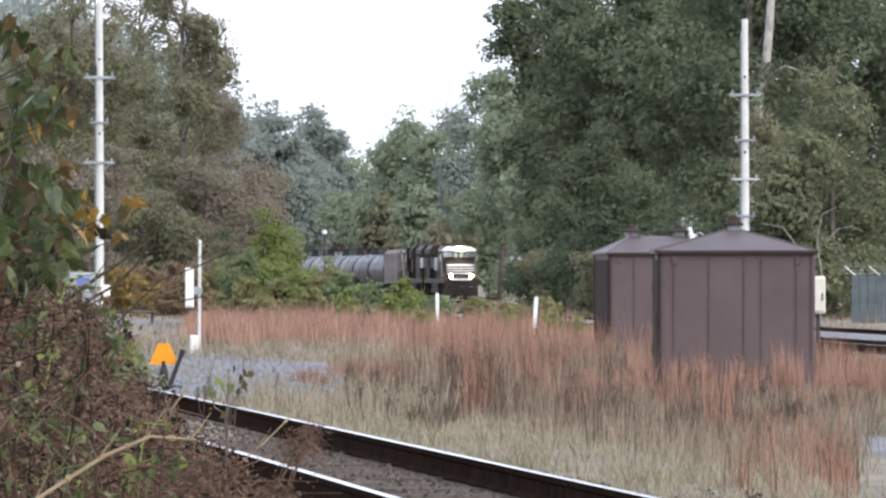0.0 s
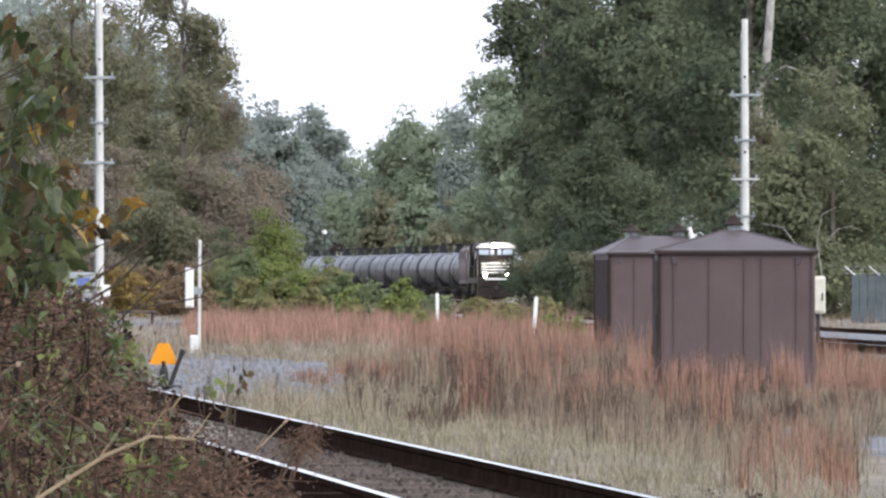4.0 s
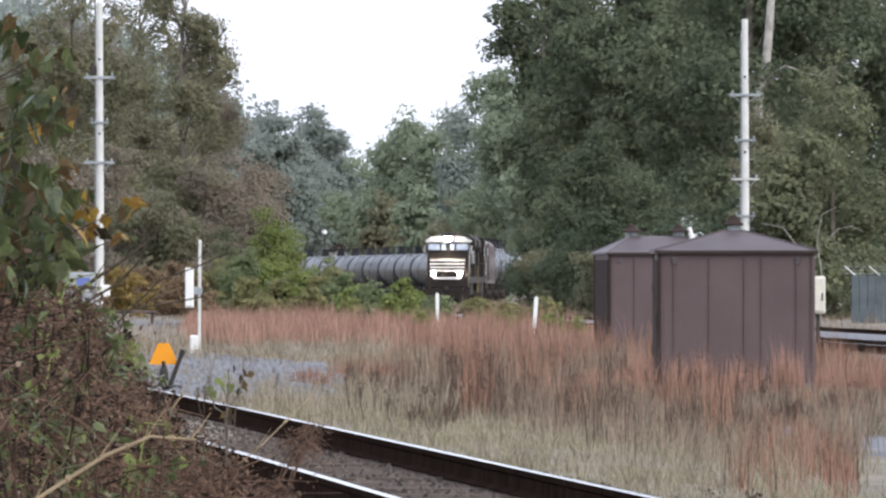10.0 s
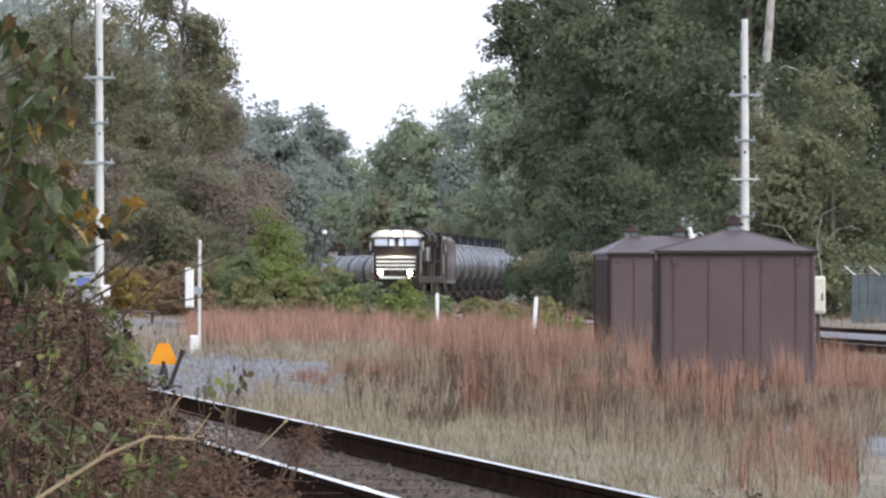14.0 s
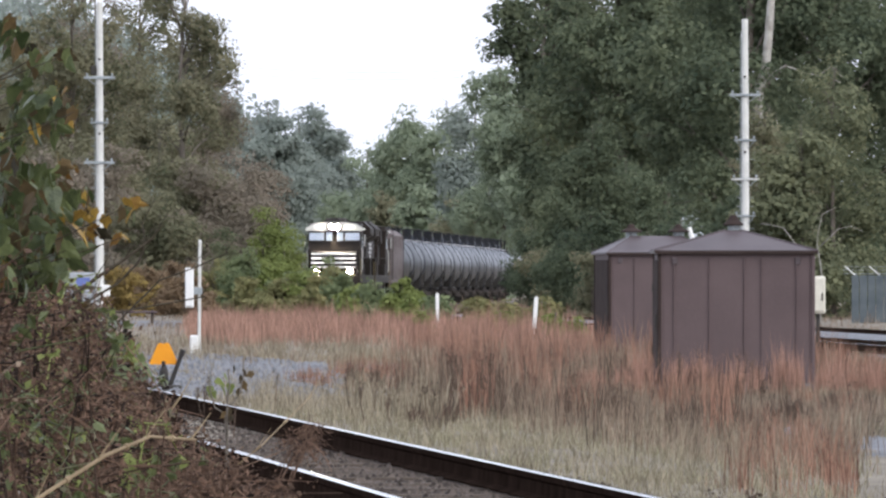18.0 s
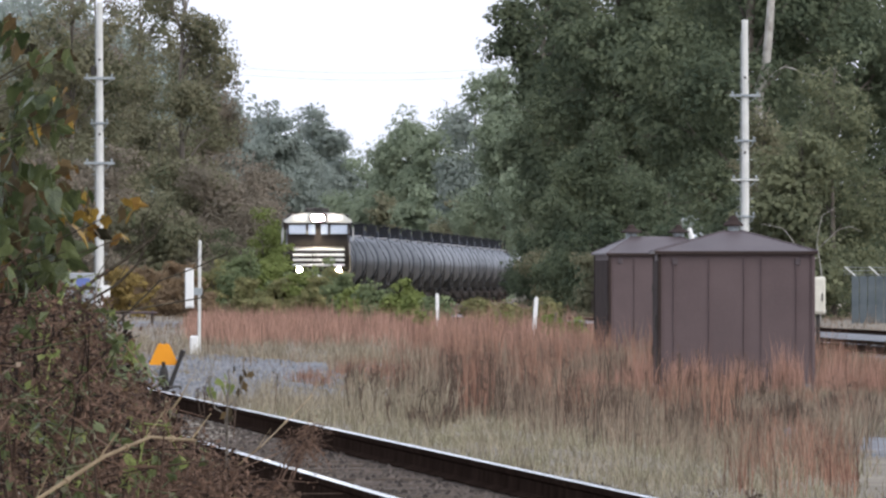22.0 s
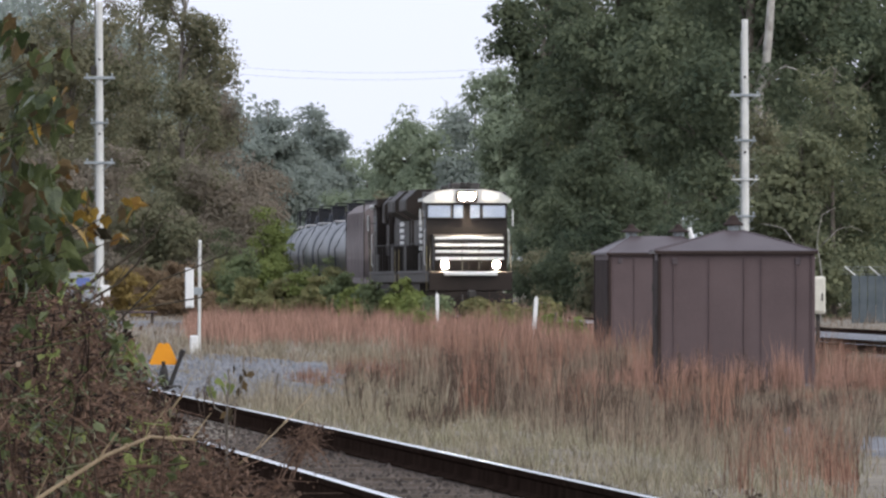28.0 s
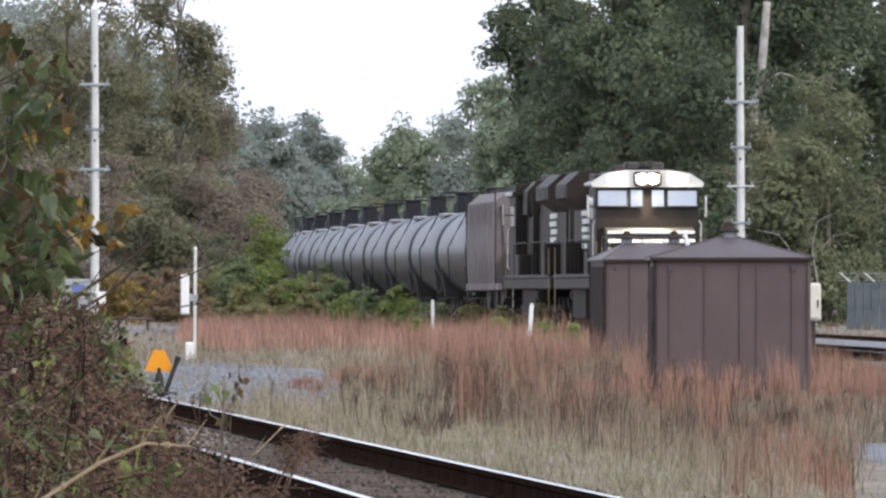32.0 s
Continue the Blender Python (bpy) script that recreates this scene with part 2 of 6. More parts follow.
def spline(points, step=1.0):
    """A smooth line through points, resampled at even steps."""
    p = np.array(points, float)
    p = np.vstack([2 * p[0] - p[1], p, 2 * p[-1] - p[-2]])
    out = []
    for i in range(1, len(p) - 2):
        for t in np.linspace(0, 1, 24, endpoint=False):
            a, b, c, d = p[i - 1:i + 3]
            out.append(.5 * (2 * b + (c - a) * t + (2 * a - 5 * b + 4 * c - d) * t * t + (3 * b - a - 3 * c + d) * t ** 3))
    out.append(p[-2])
    out = np.array(out)
    s = np.concatenate([[0], np.cumsum(np.linalg.norm(np.diff(out, axis=0), axis=1))])
    n = max(2, int(s[-1] / step))
    k = np.linspace(0, s[-1], n)
    return np.stack([np.interp(k, s, out[:, j]) for j in range(out.shape[1])], 1)


def offset(line, d):
    """The line moved to its right by d, in plan."""
    t = np.gradient(line, axis=0)
    t /= np.linalg.norm(t, axis=1)[:, None]
    return line + d * np.stack([t[:, 1], -t[:, 0]], 1)
# ---- ground ----
def make_ground():
    xs = np.unique(np.concatenate([[-2600, -1500, -800, -400, -200, -120, -80], np.arange(-50, 50.1, 2), [80, 120, 200, 400, 800, 1500, 2600]]))
    ys = np.unique(np.concatenate([[-2600, -1000, -400, -150, -60, -20], np.arange(0, 440, 4), np.arange(440, 1500, 30), [1700, 2000, 2600, 4400]]))
    gx, gy = np.meshgrid(xs, ys)
    gz = np.vectorize(ground_z)(gx, gy)
    far = np.clip((gy - 1200) / 1000, 0, 1) * 6 + np.clip((-gx - 60) / 60, 0, 1) * 14 * np.clip((gy - 1300) / 800, 0, 1)
    gz = gz + far
    n, m = len(xs), len(ys)
    i = np.arange((m - 1) * (n - 1))
    r, c = i // (n - 1), i % (n - 1)
    q = np.stack([r * n + c, r * n + c + 1, (r + 1) * n + c + 1, (r + 1) * n + c], 1)
    ob = part("ground", Shape().bulk(np.stack([gx, gy, gz], -1).reshape(-1, 3), q), M_SOIL, smooth=True)
    tagged(ob, "dry open ground of soil and thatch beside the railway", "ground", kind="structure")


make_ground()


def drape(name, label, line, width, lift, material, seed=0):
    """A strip with ragged edges that lies on the ground along a line."""
    r = np.random.default_rng(seed)
    a, b = offset(line, -width / 2), offset(line, width / 2)
    k = 9
    vs, n = [], len(line)
    ja, jb = r.normal(0, .12, n), r.normal(0, .12, n)
    for i in range(n):
        for j in range(k):
            w = j / (k - 1)
            p = a[i] * (1 - w) + b[i] * w + (a[i] - b[i]) / width * (ja[i] * (1 - w) - jb[i] * w)
            edge = min(1, 4 * min(w, 1 - w))
            vs.append((p[0], p[1], ground_z(p[0], p[1]) + (lift if 0 < j < k - 1 and 1 < i < n - 2 else -.03) * max(edge, .3) + r.normal(0, .006)))
    fs = [(i * k + j, i * k + j + 1, (i + 1) * k + j + 1, (i + 1) * k + j) for i in range(n - 1) for j in range(k - 1)]
    ob = part(name, Shape().add(vs, fs), material, smooth=True)
    return tagged(ob, label, "gravel road", kind="structure")


# ---- tracks ----
RAIL = [(-.075, -.18), (.075, -.18), (.075, -.166), (.014, -.148), (.01, -.06), (.03, -.045), (.036, -.004), (-.036, -.004),
        (-.03, -.045), (-.01, -.06), (-.014, -.148), (-.075, -.166)]
HEAD = [(-.035, -.0055), (.035, -.0055)] + [(.034 * math.cos(a), -.0045 + .0045 * math.sin(a)) for a in np.linspace(.12, math.pi - .12, 9)]


def sweep(line, outline, z=0.0):
    t = np.gradient(line, axis=0)
    t /= np.linalg.norm(t, axis=1)[:, None]
    side = np.stack([t[:, 1], -t[:, 0]], 1)
    n, s = len(outline), Shape()
    vs = []
    for p, d in zip(line, side):
        for u, v in outline:
            vs.append((p[0] + d[0] * u, p[1] + d[1] * u, z + v))
    fs = [(i * n + k, i * n + (k + 1) % n, (i + 1) * n + (k + 1) % n, (i + 1) * n + k) for i in range(len(line) - 1) for k in range(n)]
    return s.add(vs, fs)


TIE_MESH = Shape().box((0, 0, 0), (2.6, .23, .17), .012).mesh("tie", M_TIE)


def make_track(label, line, near, far, ballast_width=3.4, seed=1, ties=True, worn=True, bed_material=None):
    track = thing("railway_track", label, "railway track", kind="structure")
    bed = [(-ballast_width / 2 - .5, -.42), (-ballast_width / 2, -.21), (-.85, -.185), (-.6, -.2), (.6, -.2), (.85, -.185), (ballast_width / 2, -.21), (ballast_width / 2 + .5, -.42)]
    part("ballast", sweep(line, bed), bed_material or M_BALLAST, track, "grey crushed stone bed" if bed_material else "brown-grey crushed stone bed", smooth=True)
    for d in (-.7535, .7535):
        r = part("rail", sweep(offset(line, d), RAIL), M_RUST, track, "rusty dark steel rail")
        part("rail_head", sweep(offset(line, d), HEAD), M_HEAD if worn else M_RUST, r, "polished bright running surface" if worn else "rusted running surface", smooth=worn)
    if ties:
        s = np.concatenate([[0], np.cumsum(np.linalg.norm(np.diff(line, axis=0), axis=1))])
        r = np.random.default_rng(seed)
        for k in np.arange(near, far, .54):
            x, y = np.interp(k, s, line[:, 0]), np.interp(k, s, line[:, 1])
            x2, y2 = np.interp(k + .3, s, line[:, 0]), np.interp(k + .3, s, line[:, 1])
            rz = math.degrees(math.atan2(y2 - y, x2 - x)) - 90 + r.normal(0, 1)
            part("tie", TIE_MESH, M_TIE, track, at=pose(x + r.normal(0, .03), y, -.268 + r.normal(0, .006), 0, 0, rz))
    return track


# near track: dead straight here, from behind the camera up past the switch
NEAR = spline([(11.86, -100.0), (.48, 66.1), (-3.86, 129.5), (-9.3, 209), (-20.0, 350.0)], 2.0)
make_track("single track of rusty rails on brown ballast beside weeds", NEAR, 156, 262)

# the line the train runs on, from the far curve to the near side
LINE = spline([(-75, 1475), (-52, 1395), (-34, 1315), (-21.5, 1242), (-13.1, 1178), (-6.6, 1110), (-1.6, 1056), (1.65, 1020), (3.45, 982), (4.25, 945), (4.2, 920), (3.4, 892),
               (1.85, 848), (.36, 804), (-1.28, 760), (-2.9, 716), (-4.2, 680), (-5.35, 648), (-6.2, 618), (-6.5, 590), (-6.4, 562), (-5.85, 538), (-4.9, 516), (-3.9, 496),
               (-2.77, 474), (.85, 408), (3.39, 364), (5.87, 320), (9.05, 241), (12.3, 165), (15, 100), (19, 0), (25, -130)], 2.0)
make_track("main line of steel rails on ballast curving through the yard", LINE, 1140, 1255, seed=2, bed_material=M_GRAVEL)
SIDE = offset(LINE[(LINE[:, 1] < 520) & (LINE[:, 1] > -100)], -4.4)
make_track("second yard track running beside the main line", SIDE, 150, 260, seed=3, worn=False, bed_material=M_GRAVEL)

# gravel raised and widened here so its band shows from the camera
tagged(part("gravel_path", sweep(offset(SIDE, 2.2), [(-1.5, -.34), (-1.3, -.03), (1.3, -.03), (1.5, -.34)]), M_GRAVEL, smooth=True), "grey gravel berm between the yard tracks, raised to fit the view", "path", kind="structure")

drape("gravel_road", "grey crushed-stone access lane beside the rails", spline([(-13, 294), (-8.2, 238), (-5.2, 199.5), (-4.0, 164.5), (-3.2, 147)], 1.4), 5.2, .025, M_GRAVEL, 1)
drape("gravel_road", "bare grey gravel strip across the dry field", spline([(-5.5, 215.2), (-3.2, 204), (-.8, 196), (1.2, 192.5)], 1.4), 14, .025, M_GRAVEL, 2)
drape("gravel_road", "bare grey gravel patch among tall grass", spline([(3.9, 126), (4.5, 108.5), (5.1, 94.5), (6.6, 84)], 1), 2.2, .025, M_GRAVEL, 3)
drape("gravel_road", "grey gravel crossing road near the pole", spline([(-22, 462), (-17, 455), (-12.5, 455), (-9.3, 413)], 2), 7, .03, M_GRAVEL, 4)
# ---- relay sheds ----
def shed(x, y, w, d, eave, label, rise=.34, vents=((0, 0),), rz=0, seams=(), ridge=0.0):
    z0 = ground_z(x, y)
    s = thing("relay_shed", label, "shed", x, y, z0, rz, group="relay sheds")
    h = eave - z0
    part("plinth", Shape().box((0, 0, .05), (w + .06, d + .06, .14), .02), M_GRAVEL, s, "concrete footing")
    for sx, name in ((-1, "side_wall"), (1, "side_wall")):
        part(name, Shape().box((sx * (w / 2 - .03), 0, .1 + (h - .1) / 2), (.06, d, h - .1), .006), M_SHED, s)
    for sy in (-1, 1):
        part("front_wall" if sy < 0 else "back_wall", Shape().box((0, sy * (d / 2 - .03), .1 + (h - .1) / 2), (w - .12, .06, h - .1), .006), M_SHED, s)
    # standing seams and corner posts; left posts are coloured dark as the shaded side
    for xx in seams:
        part("seam", Shape().box((xx, -d / 2 - .012, .12 + (h - .2) / 2), (.02, .026, h - .22), .006), M_SHED, s)
    for sx in (-1, 1):
        for sy in (-1, 1):
            part("corner_post", Shape().box((sx * (w / 2), sy * (d / 2), h / 2 + .03), (.055, .055, h - .08), .012), M_SHED_DARK if sx < 0 else M_SHED, s)
    # hipped roof with a small overhang, and its drip edge
    a, b = w / 2 + .07, d / 2 + .07
    vs = [(-a, -b, h), (a, -b, h), (a, b, h), (-a, b, h), (-a, -b, h + .035), (a, -b, h + .035), (a, b, h + .035), (-a, b, h + .035),
          (-.12 - ridge, -.12, h + rise), (.12 + ridge, -.12, h + rise), (.12 + ridge, .12, h + rise), (-.12 - ridge, .12, h + rise)]
    fs = [(3, 2, 1, 0), (0, 1, 5, 4), (1, 2, 6, 5), (2, 3, 7, 6), (3, 0, 4, 7), (4, 5, 9, 8), (5, 6, 10, 9), (6, 7, 11, 10), (7, 4, 8, 11), (8, 9, 10, 11)]
    roof = part("roof", Shape().add(vs, fs), M_SHED_ROOF, s, "low hipped sheet-metal roof")
    for p, q in ((4, 8), (5, 9), (6, 10), (7, 11)):
        part("hip_cap", Shape().tube([vs[p], vs[q]], .016, 5), M_SHED_ROOF, roof)
    part("drip_edge", Shape().box((0, -b, h + .012), (2 * a, .014, .05), .004), M_SHED_DARK, roof)
    for vx, vy in vents:
        big = 1.3 if len(vents) > 1 else .95
        v = part("roof_vent", Shape().tube([(vx, vy, h + rise - .2), (vx, vy, h + rise + .11)], .085 * big, 12), M_HARDWARE, s, "round grey roof ventilator")
        part("vent_cap", Shape().tube([(vx, vy, h + rise + .07), (vx, vy, h + rise + .09), (vx, vy, h + rise + .15), (vx, vy, h + rise + .21), (vx, vy, h + rise + .23)], [.16 * big, .165 * big, .09, .06, .03], 14), M_SHED_DARK, v)
    # added door-like panel with hinges; its dark colour stands in for shade
    door = part("door", Shape().box((-w / 2 - .012, 0, .12 + (h - .2) / 2), (.03, d * .86, h - .24), .006), M_SHED_DARK, s, "dark panel added for the shaded left side")
    for zz in (.3, .75):
        part("hinge", Shape().tube([(-w / 2 - .03, d * .4, h * zz - .06), (-w / 2 - .03, d * .4, h * zz + .06)], .02, 6), M_DARKSTEEL, door)
    # hasp and lifting lugs
    part("lug", Shape().box((w * .40, -d / 2 - .02, h - .12), (.08, .03, .1), .01), M_SHED_ROOF, s)
    part("lug", Shape().box((-w * .40, -d / 2 - .02, h - .12), (.08, .03, .1), .01), M_SHED_ROOF, s)
    part("latch", Shape().box((-w / 2 - .02, -d / 2 + .02, h * .5), (.06, .06, .22), .012).tube([(-w / 2 - .05, -d / 2 - .02, h * .47), (-w / 2 - .05, -d / 2 - .05, h * .56)], .012, 6), M_DARKSTEEL, s, "dark steel door latch")
    return s


shed(4.31, 169.2, 2.27, 2.35, 1.69, "brown metal relay shed with a hipped roof in tall grass", rz=.7, seams=(-.92, -.4, .12, .37, .89))
shed(4.1, 220.3, 2.05, 2.4, 1.8, "brown metal relay shed with two roof ventilators", rise=.36, vents=((-.46, 0), (.46, 0)), ridge=.35, rz=6, seams=(-.55, .1, .6))


# slim white conduit that sticks up behind the sheds
c = thing("vent_pipe", "slim white pipe leaning above the shed roofs", "pipe", 5.23, 238, ground_z(5, 238))
part("pipe", Shape().tube([(-.1, 0, 0), (.0, 0, 2.35), (-.09, 0, 2.66)], .05, 8), M_WHITE, c)
part("collar", Shape().tube([(-.005, 0, 2.2), (0, 0, 2.3)], .07, 8), M_HARDWARE, c)


def cabinet(x, y, z, w, d, h, name, label, material):
    k = thing(name, label, "cabinet", x, y, ground_z(x, y))
    z -= ground_z(x, y)
    part("body", Shape().box((0, 0, z + h / 2), (w, d, h), .03), material, k)
    part("door", Shape().box((0, -d / 2 - .012, z + h / 2), (w * .84, .02, h * .86), .01), material, k)
    part("handle", Shape().box((w * .28, -d / 2 - .035, z + h * .45), (.03, .03, .16), .008), M_DARKSTEEL, k)
    part("stand", Shape().box((0, 0, z / 2), (w * .3, d * .5, z), .02), M_DARKSTEEL, k)
    return k


cabinet(7.7, 234, .62, .3, .35, .77, "meter_cabinet", "cream-white metal meter cabinet behind the brown shed", M_CREAM)
cabinet(-13.4, 420, 1.15, 1.1, .9, .5, "signal_box", "grey equipment box raised on a stand behind the weeds", M_BOXGREY)
cabinet(-13.5, 424, .45, 1.25, .8, .55, "signal_box", "grey low equipment box by the pole", M_BOXGREY)
p = thing("blue_notice", "small blue notice on the equipment box", "sign", -13.2, 418, ground_z(-13.2, 418))
part("panel", Shape().box((0, 0, 1.65), (.5, .03, .3), .008), M_BLUE, p)
part("post", Shape().box((0, .04, .8), (.06, .04, 1.6), .008), M_HARDWARE, p)


# low brown barrier by the gravel crossing
o = thing("guard_rail", "low rusty brown barrier beside the gravel crossing", "barrier", -12.1, 431, ground_z(-12.1, 431))
part("beam", Shape().box((0, -.06, .52), (2.6, .06, .09), .02), M_SHED, o)
for k in (-1.1, 0, 1.1):
    part("post", Shape().box((k, 0, .3), (.1, .08, .62), .015), M_TIE, o)


# ---- tall white poles with cross-arms ----
def pole(x, y, height, label, arms, left_steps):
    z0 = ground_z(x, y)
    o = thing("line_pole", label, "pole", x, y, z0, group="white line poles")
    part("shaft", Shape().tube([(0, 0, -.3), (.02, 0, height * .45), (.0, 0, height)], [.15, .135, .115], 16), M_GALV, o, "tapered white pole shaft", smooth=False)
    part("cap", Shape().tube([(0, 0, height - .01), (0, 0, height + .03)], [.125, .11], 16), M_GALV, o)
    for z, half, kind in arms:
        a = part("cross_arm", Shape().box((0, -.15, z), (2 * half, .07, .1 if half > .54 else .055), .015), M_HARDWARE if kind else M_GALV, o)
        part("clamp", Shape().tube([(0, 0, z - .05), (0, 0, z + .05)], .16, 14), M_HARDWARE, a)
        for sx in (-1, 1):
            part("brace", Shape().tube([(sx * half * .9, -.15, z), (sx * .1, -.13, z - .28)], .014, 5), M_HARDWARE, a)
            part("insulator", Shape().tube([(sx * half * .8, -.15, z + .05), (sx * half * .8, -.15, z + .12), (sx * half * .8, -.15, z + .16)], [.03, .045, .02], 8), M_HARDWARE, a)
    for z in left_steps:
        part("pole_step", Shape().tube([(-.3, -.02, z), (.3, -.02, z)], .012, 6), M_HARDWARE, o)
    for z in (height - 2.05, height - 4.75):
        part("bolt_plate", Shape().tube([(0, -.1, z), (0, -.145, z)], .05, 8), M_DARKSTEEL, o)
    # cable down the back of the pole
    part("cable", Shape().tube([(-.17, 0, .6), (-.155, 0, height * .5), (-.14, 0, height - .4)], .018, 6), M_HARDWARE, o)
    return o


H = 11.75
pole(-12.45, 413, H, "tall white pole with steel cross-arms beyond the weeds", ((H - 2.72, .56, True), (H - 4.35, .34, True), (H - 5.8, .55, True)),
     (H - 3.9, H - 4.9, H - 5.2, H - 6.2, H - 6.7, H - 8.4, H - 9.1))
pole(10.85, 409.5, 11.0, "tall white pole with steel cross-arms behind the shed", ((8.3, .56, True), (6.67, .4, True), (5.27, .5, False), (3.95, .38, True)),
     (6.7, 6.0, 5.3, 4.6, 4.3, 3.8, 3.5))
bx = part("junction_box", Shape().box((.22, -.12, 1.3), (.34, .26, .44), .03), M_WHITE, [o for o in scene.objects if o.name == "line_pole"][0])
part("junction_box", Shape().box((-.22, -.05, 9.3), (.2, .2, .34), .03), M_DARKSTEEL, [o for o in scene.objects if o.name == "line_pole"][0])

# ---- telephone mast with white boxes ----
x0, y0 = -5.14, 240
o = thing("signal_mast", "thin grey mast carrying a white switch box", "mast", x0, y0, ground_z(x0, y0))
part("mast", Shape().tube([(0, 0, -.1), (.02, 0, 2.4)], .035, 10), M_GALV, o)
part("finial", Shape().tube([(.02, 0, 2.4), (.02, 0, 2.46)], [.05, .02], 10), M_GALV, o)
b = part("switch_box", Shape().box((-.2, -.05, 1.45), (.18, .2, .84), .02), M_WHITE, o, "tall narrow white switch box")
part("door", Shape().box((-.2, -.16, 1.45), (.15, .02, .78), .008), M_WHITE, b)
part("bracket", Shape().box((-.08, -.03, 1.38), (.3, .05, .16), .01), M_HARDWARE, o)
b = part("base_box", Shape().box((-.1, -.05, .23), (.18, .2, .44), .03), M_WHITE, o, "small white box at the mast's foot")

# ---- switch stand with amber target ----
o = thing("switch_stand", "low switch stand with an amber target plate", "switch stand", -3.86, 157.5, ground_z(-3.86, 157.5))
part("base", Shape().box((0, 0, .05), (.5, .3, .1), .02), M_DARKSTEEL, o)
part("spindle", Shape().tube([(0, 0, .05), (0, 0, .6)], .028, 8), M_DARKSTEEL, o)
part("housing", Shape().tube([(0, 0, .08), (0, 0, .3), (0, 0, .36)], [.08, .06, .04], 10), M_DARKSTEEL, o)
part("target", Shape().prism([(-.2, .4), (-.17, .385), (.17, .385), (.2, .4), (.085, .66), (.05, .69), (.02, .675), (-.02, .675), (-.05, .69), (-.085, .66)], 1, -.052, -.03), M_YELLOW, o, "amber painted trapezoid target plate")
part("target_clip", Shape().box((0, -.058, .4), (.05, .012, .06), .005), M_DARKSTEEL, o)
part("lever", Shape().tube([(.06, -.05, .02), (.26, -.1, .56)], [.035, .028], 8), M_DARKSTEEL, o, "dark throw lever")
part("lever_grip", Shape().tube([(.24, -.095, .5), (.27, -.103, .59)], .04, 8), M_DARKSTEEL, o)

# ---- white marker posts ----
for x, y, top, lean in ((2.36, 297.5, .87, 4), (-.16, 350.0, .92, -1)):
    o = thing("marker_post", "white painted marker post standing in the grass", "post", x, y, ground_z(x, y), group="white marker posts")
    m = pose(0, 0, 0, 0, lean, 0)
    h = top - ground_z(x, y)
    part("post", Shape().box((0, 0, h / 2), (.11, .11, h), .02), M_WHITE, o, at=m)
    part("post_cap", Shape().prism([(-.055, h), (.055, h), (0, h + .05)], 1, -.055, .055), M_WHITE, o, at=m)

# ---- fence with barbed-wire arms ----
o = thing("yard_fence", "grey slatted yard fence with slanted barbed-wire arms", "fence", 15.2, 420, ground_z(15, 420))
for k in range(24):
    part("slat", Shape().box((k * .3, 0, .88), (.28, .03, 1.75), .008), M_FENCE, o)
for k in range(9):
    part("post", Shape().tube([(k * .9, .05, 0), (k * .9, .05, 1.78)], .04, 8), M_HARDWARE, o)
    part("wire_arm", Shape().box((k * .9 - .2, .05, 1.93), (.05, .05, .5), .01, pose(0, 0, 0, 0, -48, 0)), M_GALV, o)
for z in (1.82, 1.95, 2.07):
    part("wire", Shape().tube([(-.45, .05, z), (7.2, .05, z)], .008, 4), M_HARDWARE, o)

# ---- overhead power line beyond the trees ----
o = thing("power_line", "two thin wires between tall far-off masts", "power line", 0, 1300, 0)
for x, h in ((-26, 28.5), (10.3, 31.5)):
    part("mast", Shape().tube([(x, 0, -.5), (x, 0, h)], [.22, .12], 8), M_HARDWARE, o)
    part("cross_arm", Shape().box((x, 0, 26.3), (1.6, .12, .14), .02), M_HARDWARE, o)
for z in (26.2, 25.4):
    part("wire", Shape().tube([(-26 + 36.3 * k / 12, 0, z - .9 * (1 - (k / 6 - 1) ** 2)) for k in range(13)], .014, 5), M_HARDWARE, o)

# ---- far house and lamp ----
o = thing("far_house", "small pale house far behind the trees", "house", -14.0, 1600, 2.2)
part("wall", Shape().box((0, 0, 1.8), (4.2, 6, 3.6), .05), M_WALLFAR, o)
part("roof", Shape().prism([(-2.4, 3.5), (2.4, 3.5), (0, 5.2)], 1, -3.3, 3.3), M_SHED_DARK, o)
for k in (-1.1, 1.1):
    w = part("window", Shape().box((k, -3.02, 2.0), (.9, .06, 1.2), .02), M_GLASS, o)
    part("window_frame", Shape().box((k, -3.06, 1.35), (1.1, .08, .1), .02), M_WHITE, w)
o = thing("street_lamp", "far street lamp on a thin dark pole", "street lamp", -15.4, 1484, 1.2)
part("pole", Shape().tube([(0, 0, 0), (0, 0, 6.6)], [.12, .08], 8), M_DARKSTEEL, o)
part("head", Shape().tube([(0, -.1, 6.5), (0, -.1, 6.9), (0, -.1, 7.0)], [.3, .3, .1], 10), M_WHITE, o)
# ---- the train ----
def wheelset(parent, y, r=.5):
    """Two wheels on one axle, turning on its own centre."""
    w = part("wheelset", Shape().tube([(-.8, 0, 0), (.8, 0, 0)], .09, 10), M_DARKSTEEL, parent, at=pose(0, y, r))
    for sx in (-1, 1):
        part("wheel", Shape().tube([(sx * .68, 0, 0), (sx * .715, 0, 0), (sx * .72, 0, 0), (sx * .82, 0, 0), (sx * .83, 0, 0)], [r + .03, r + .03, r, r - .01, r * .8], 24), M_LOCO_DIRT, w)
    return w


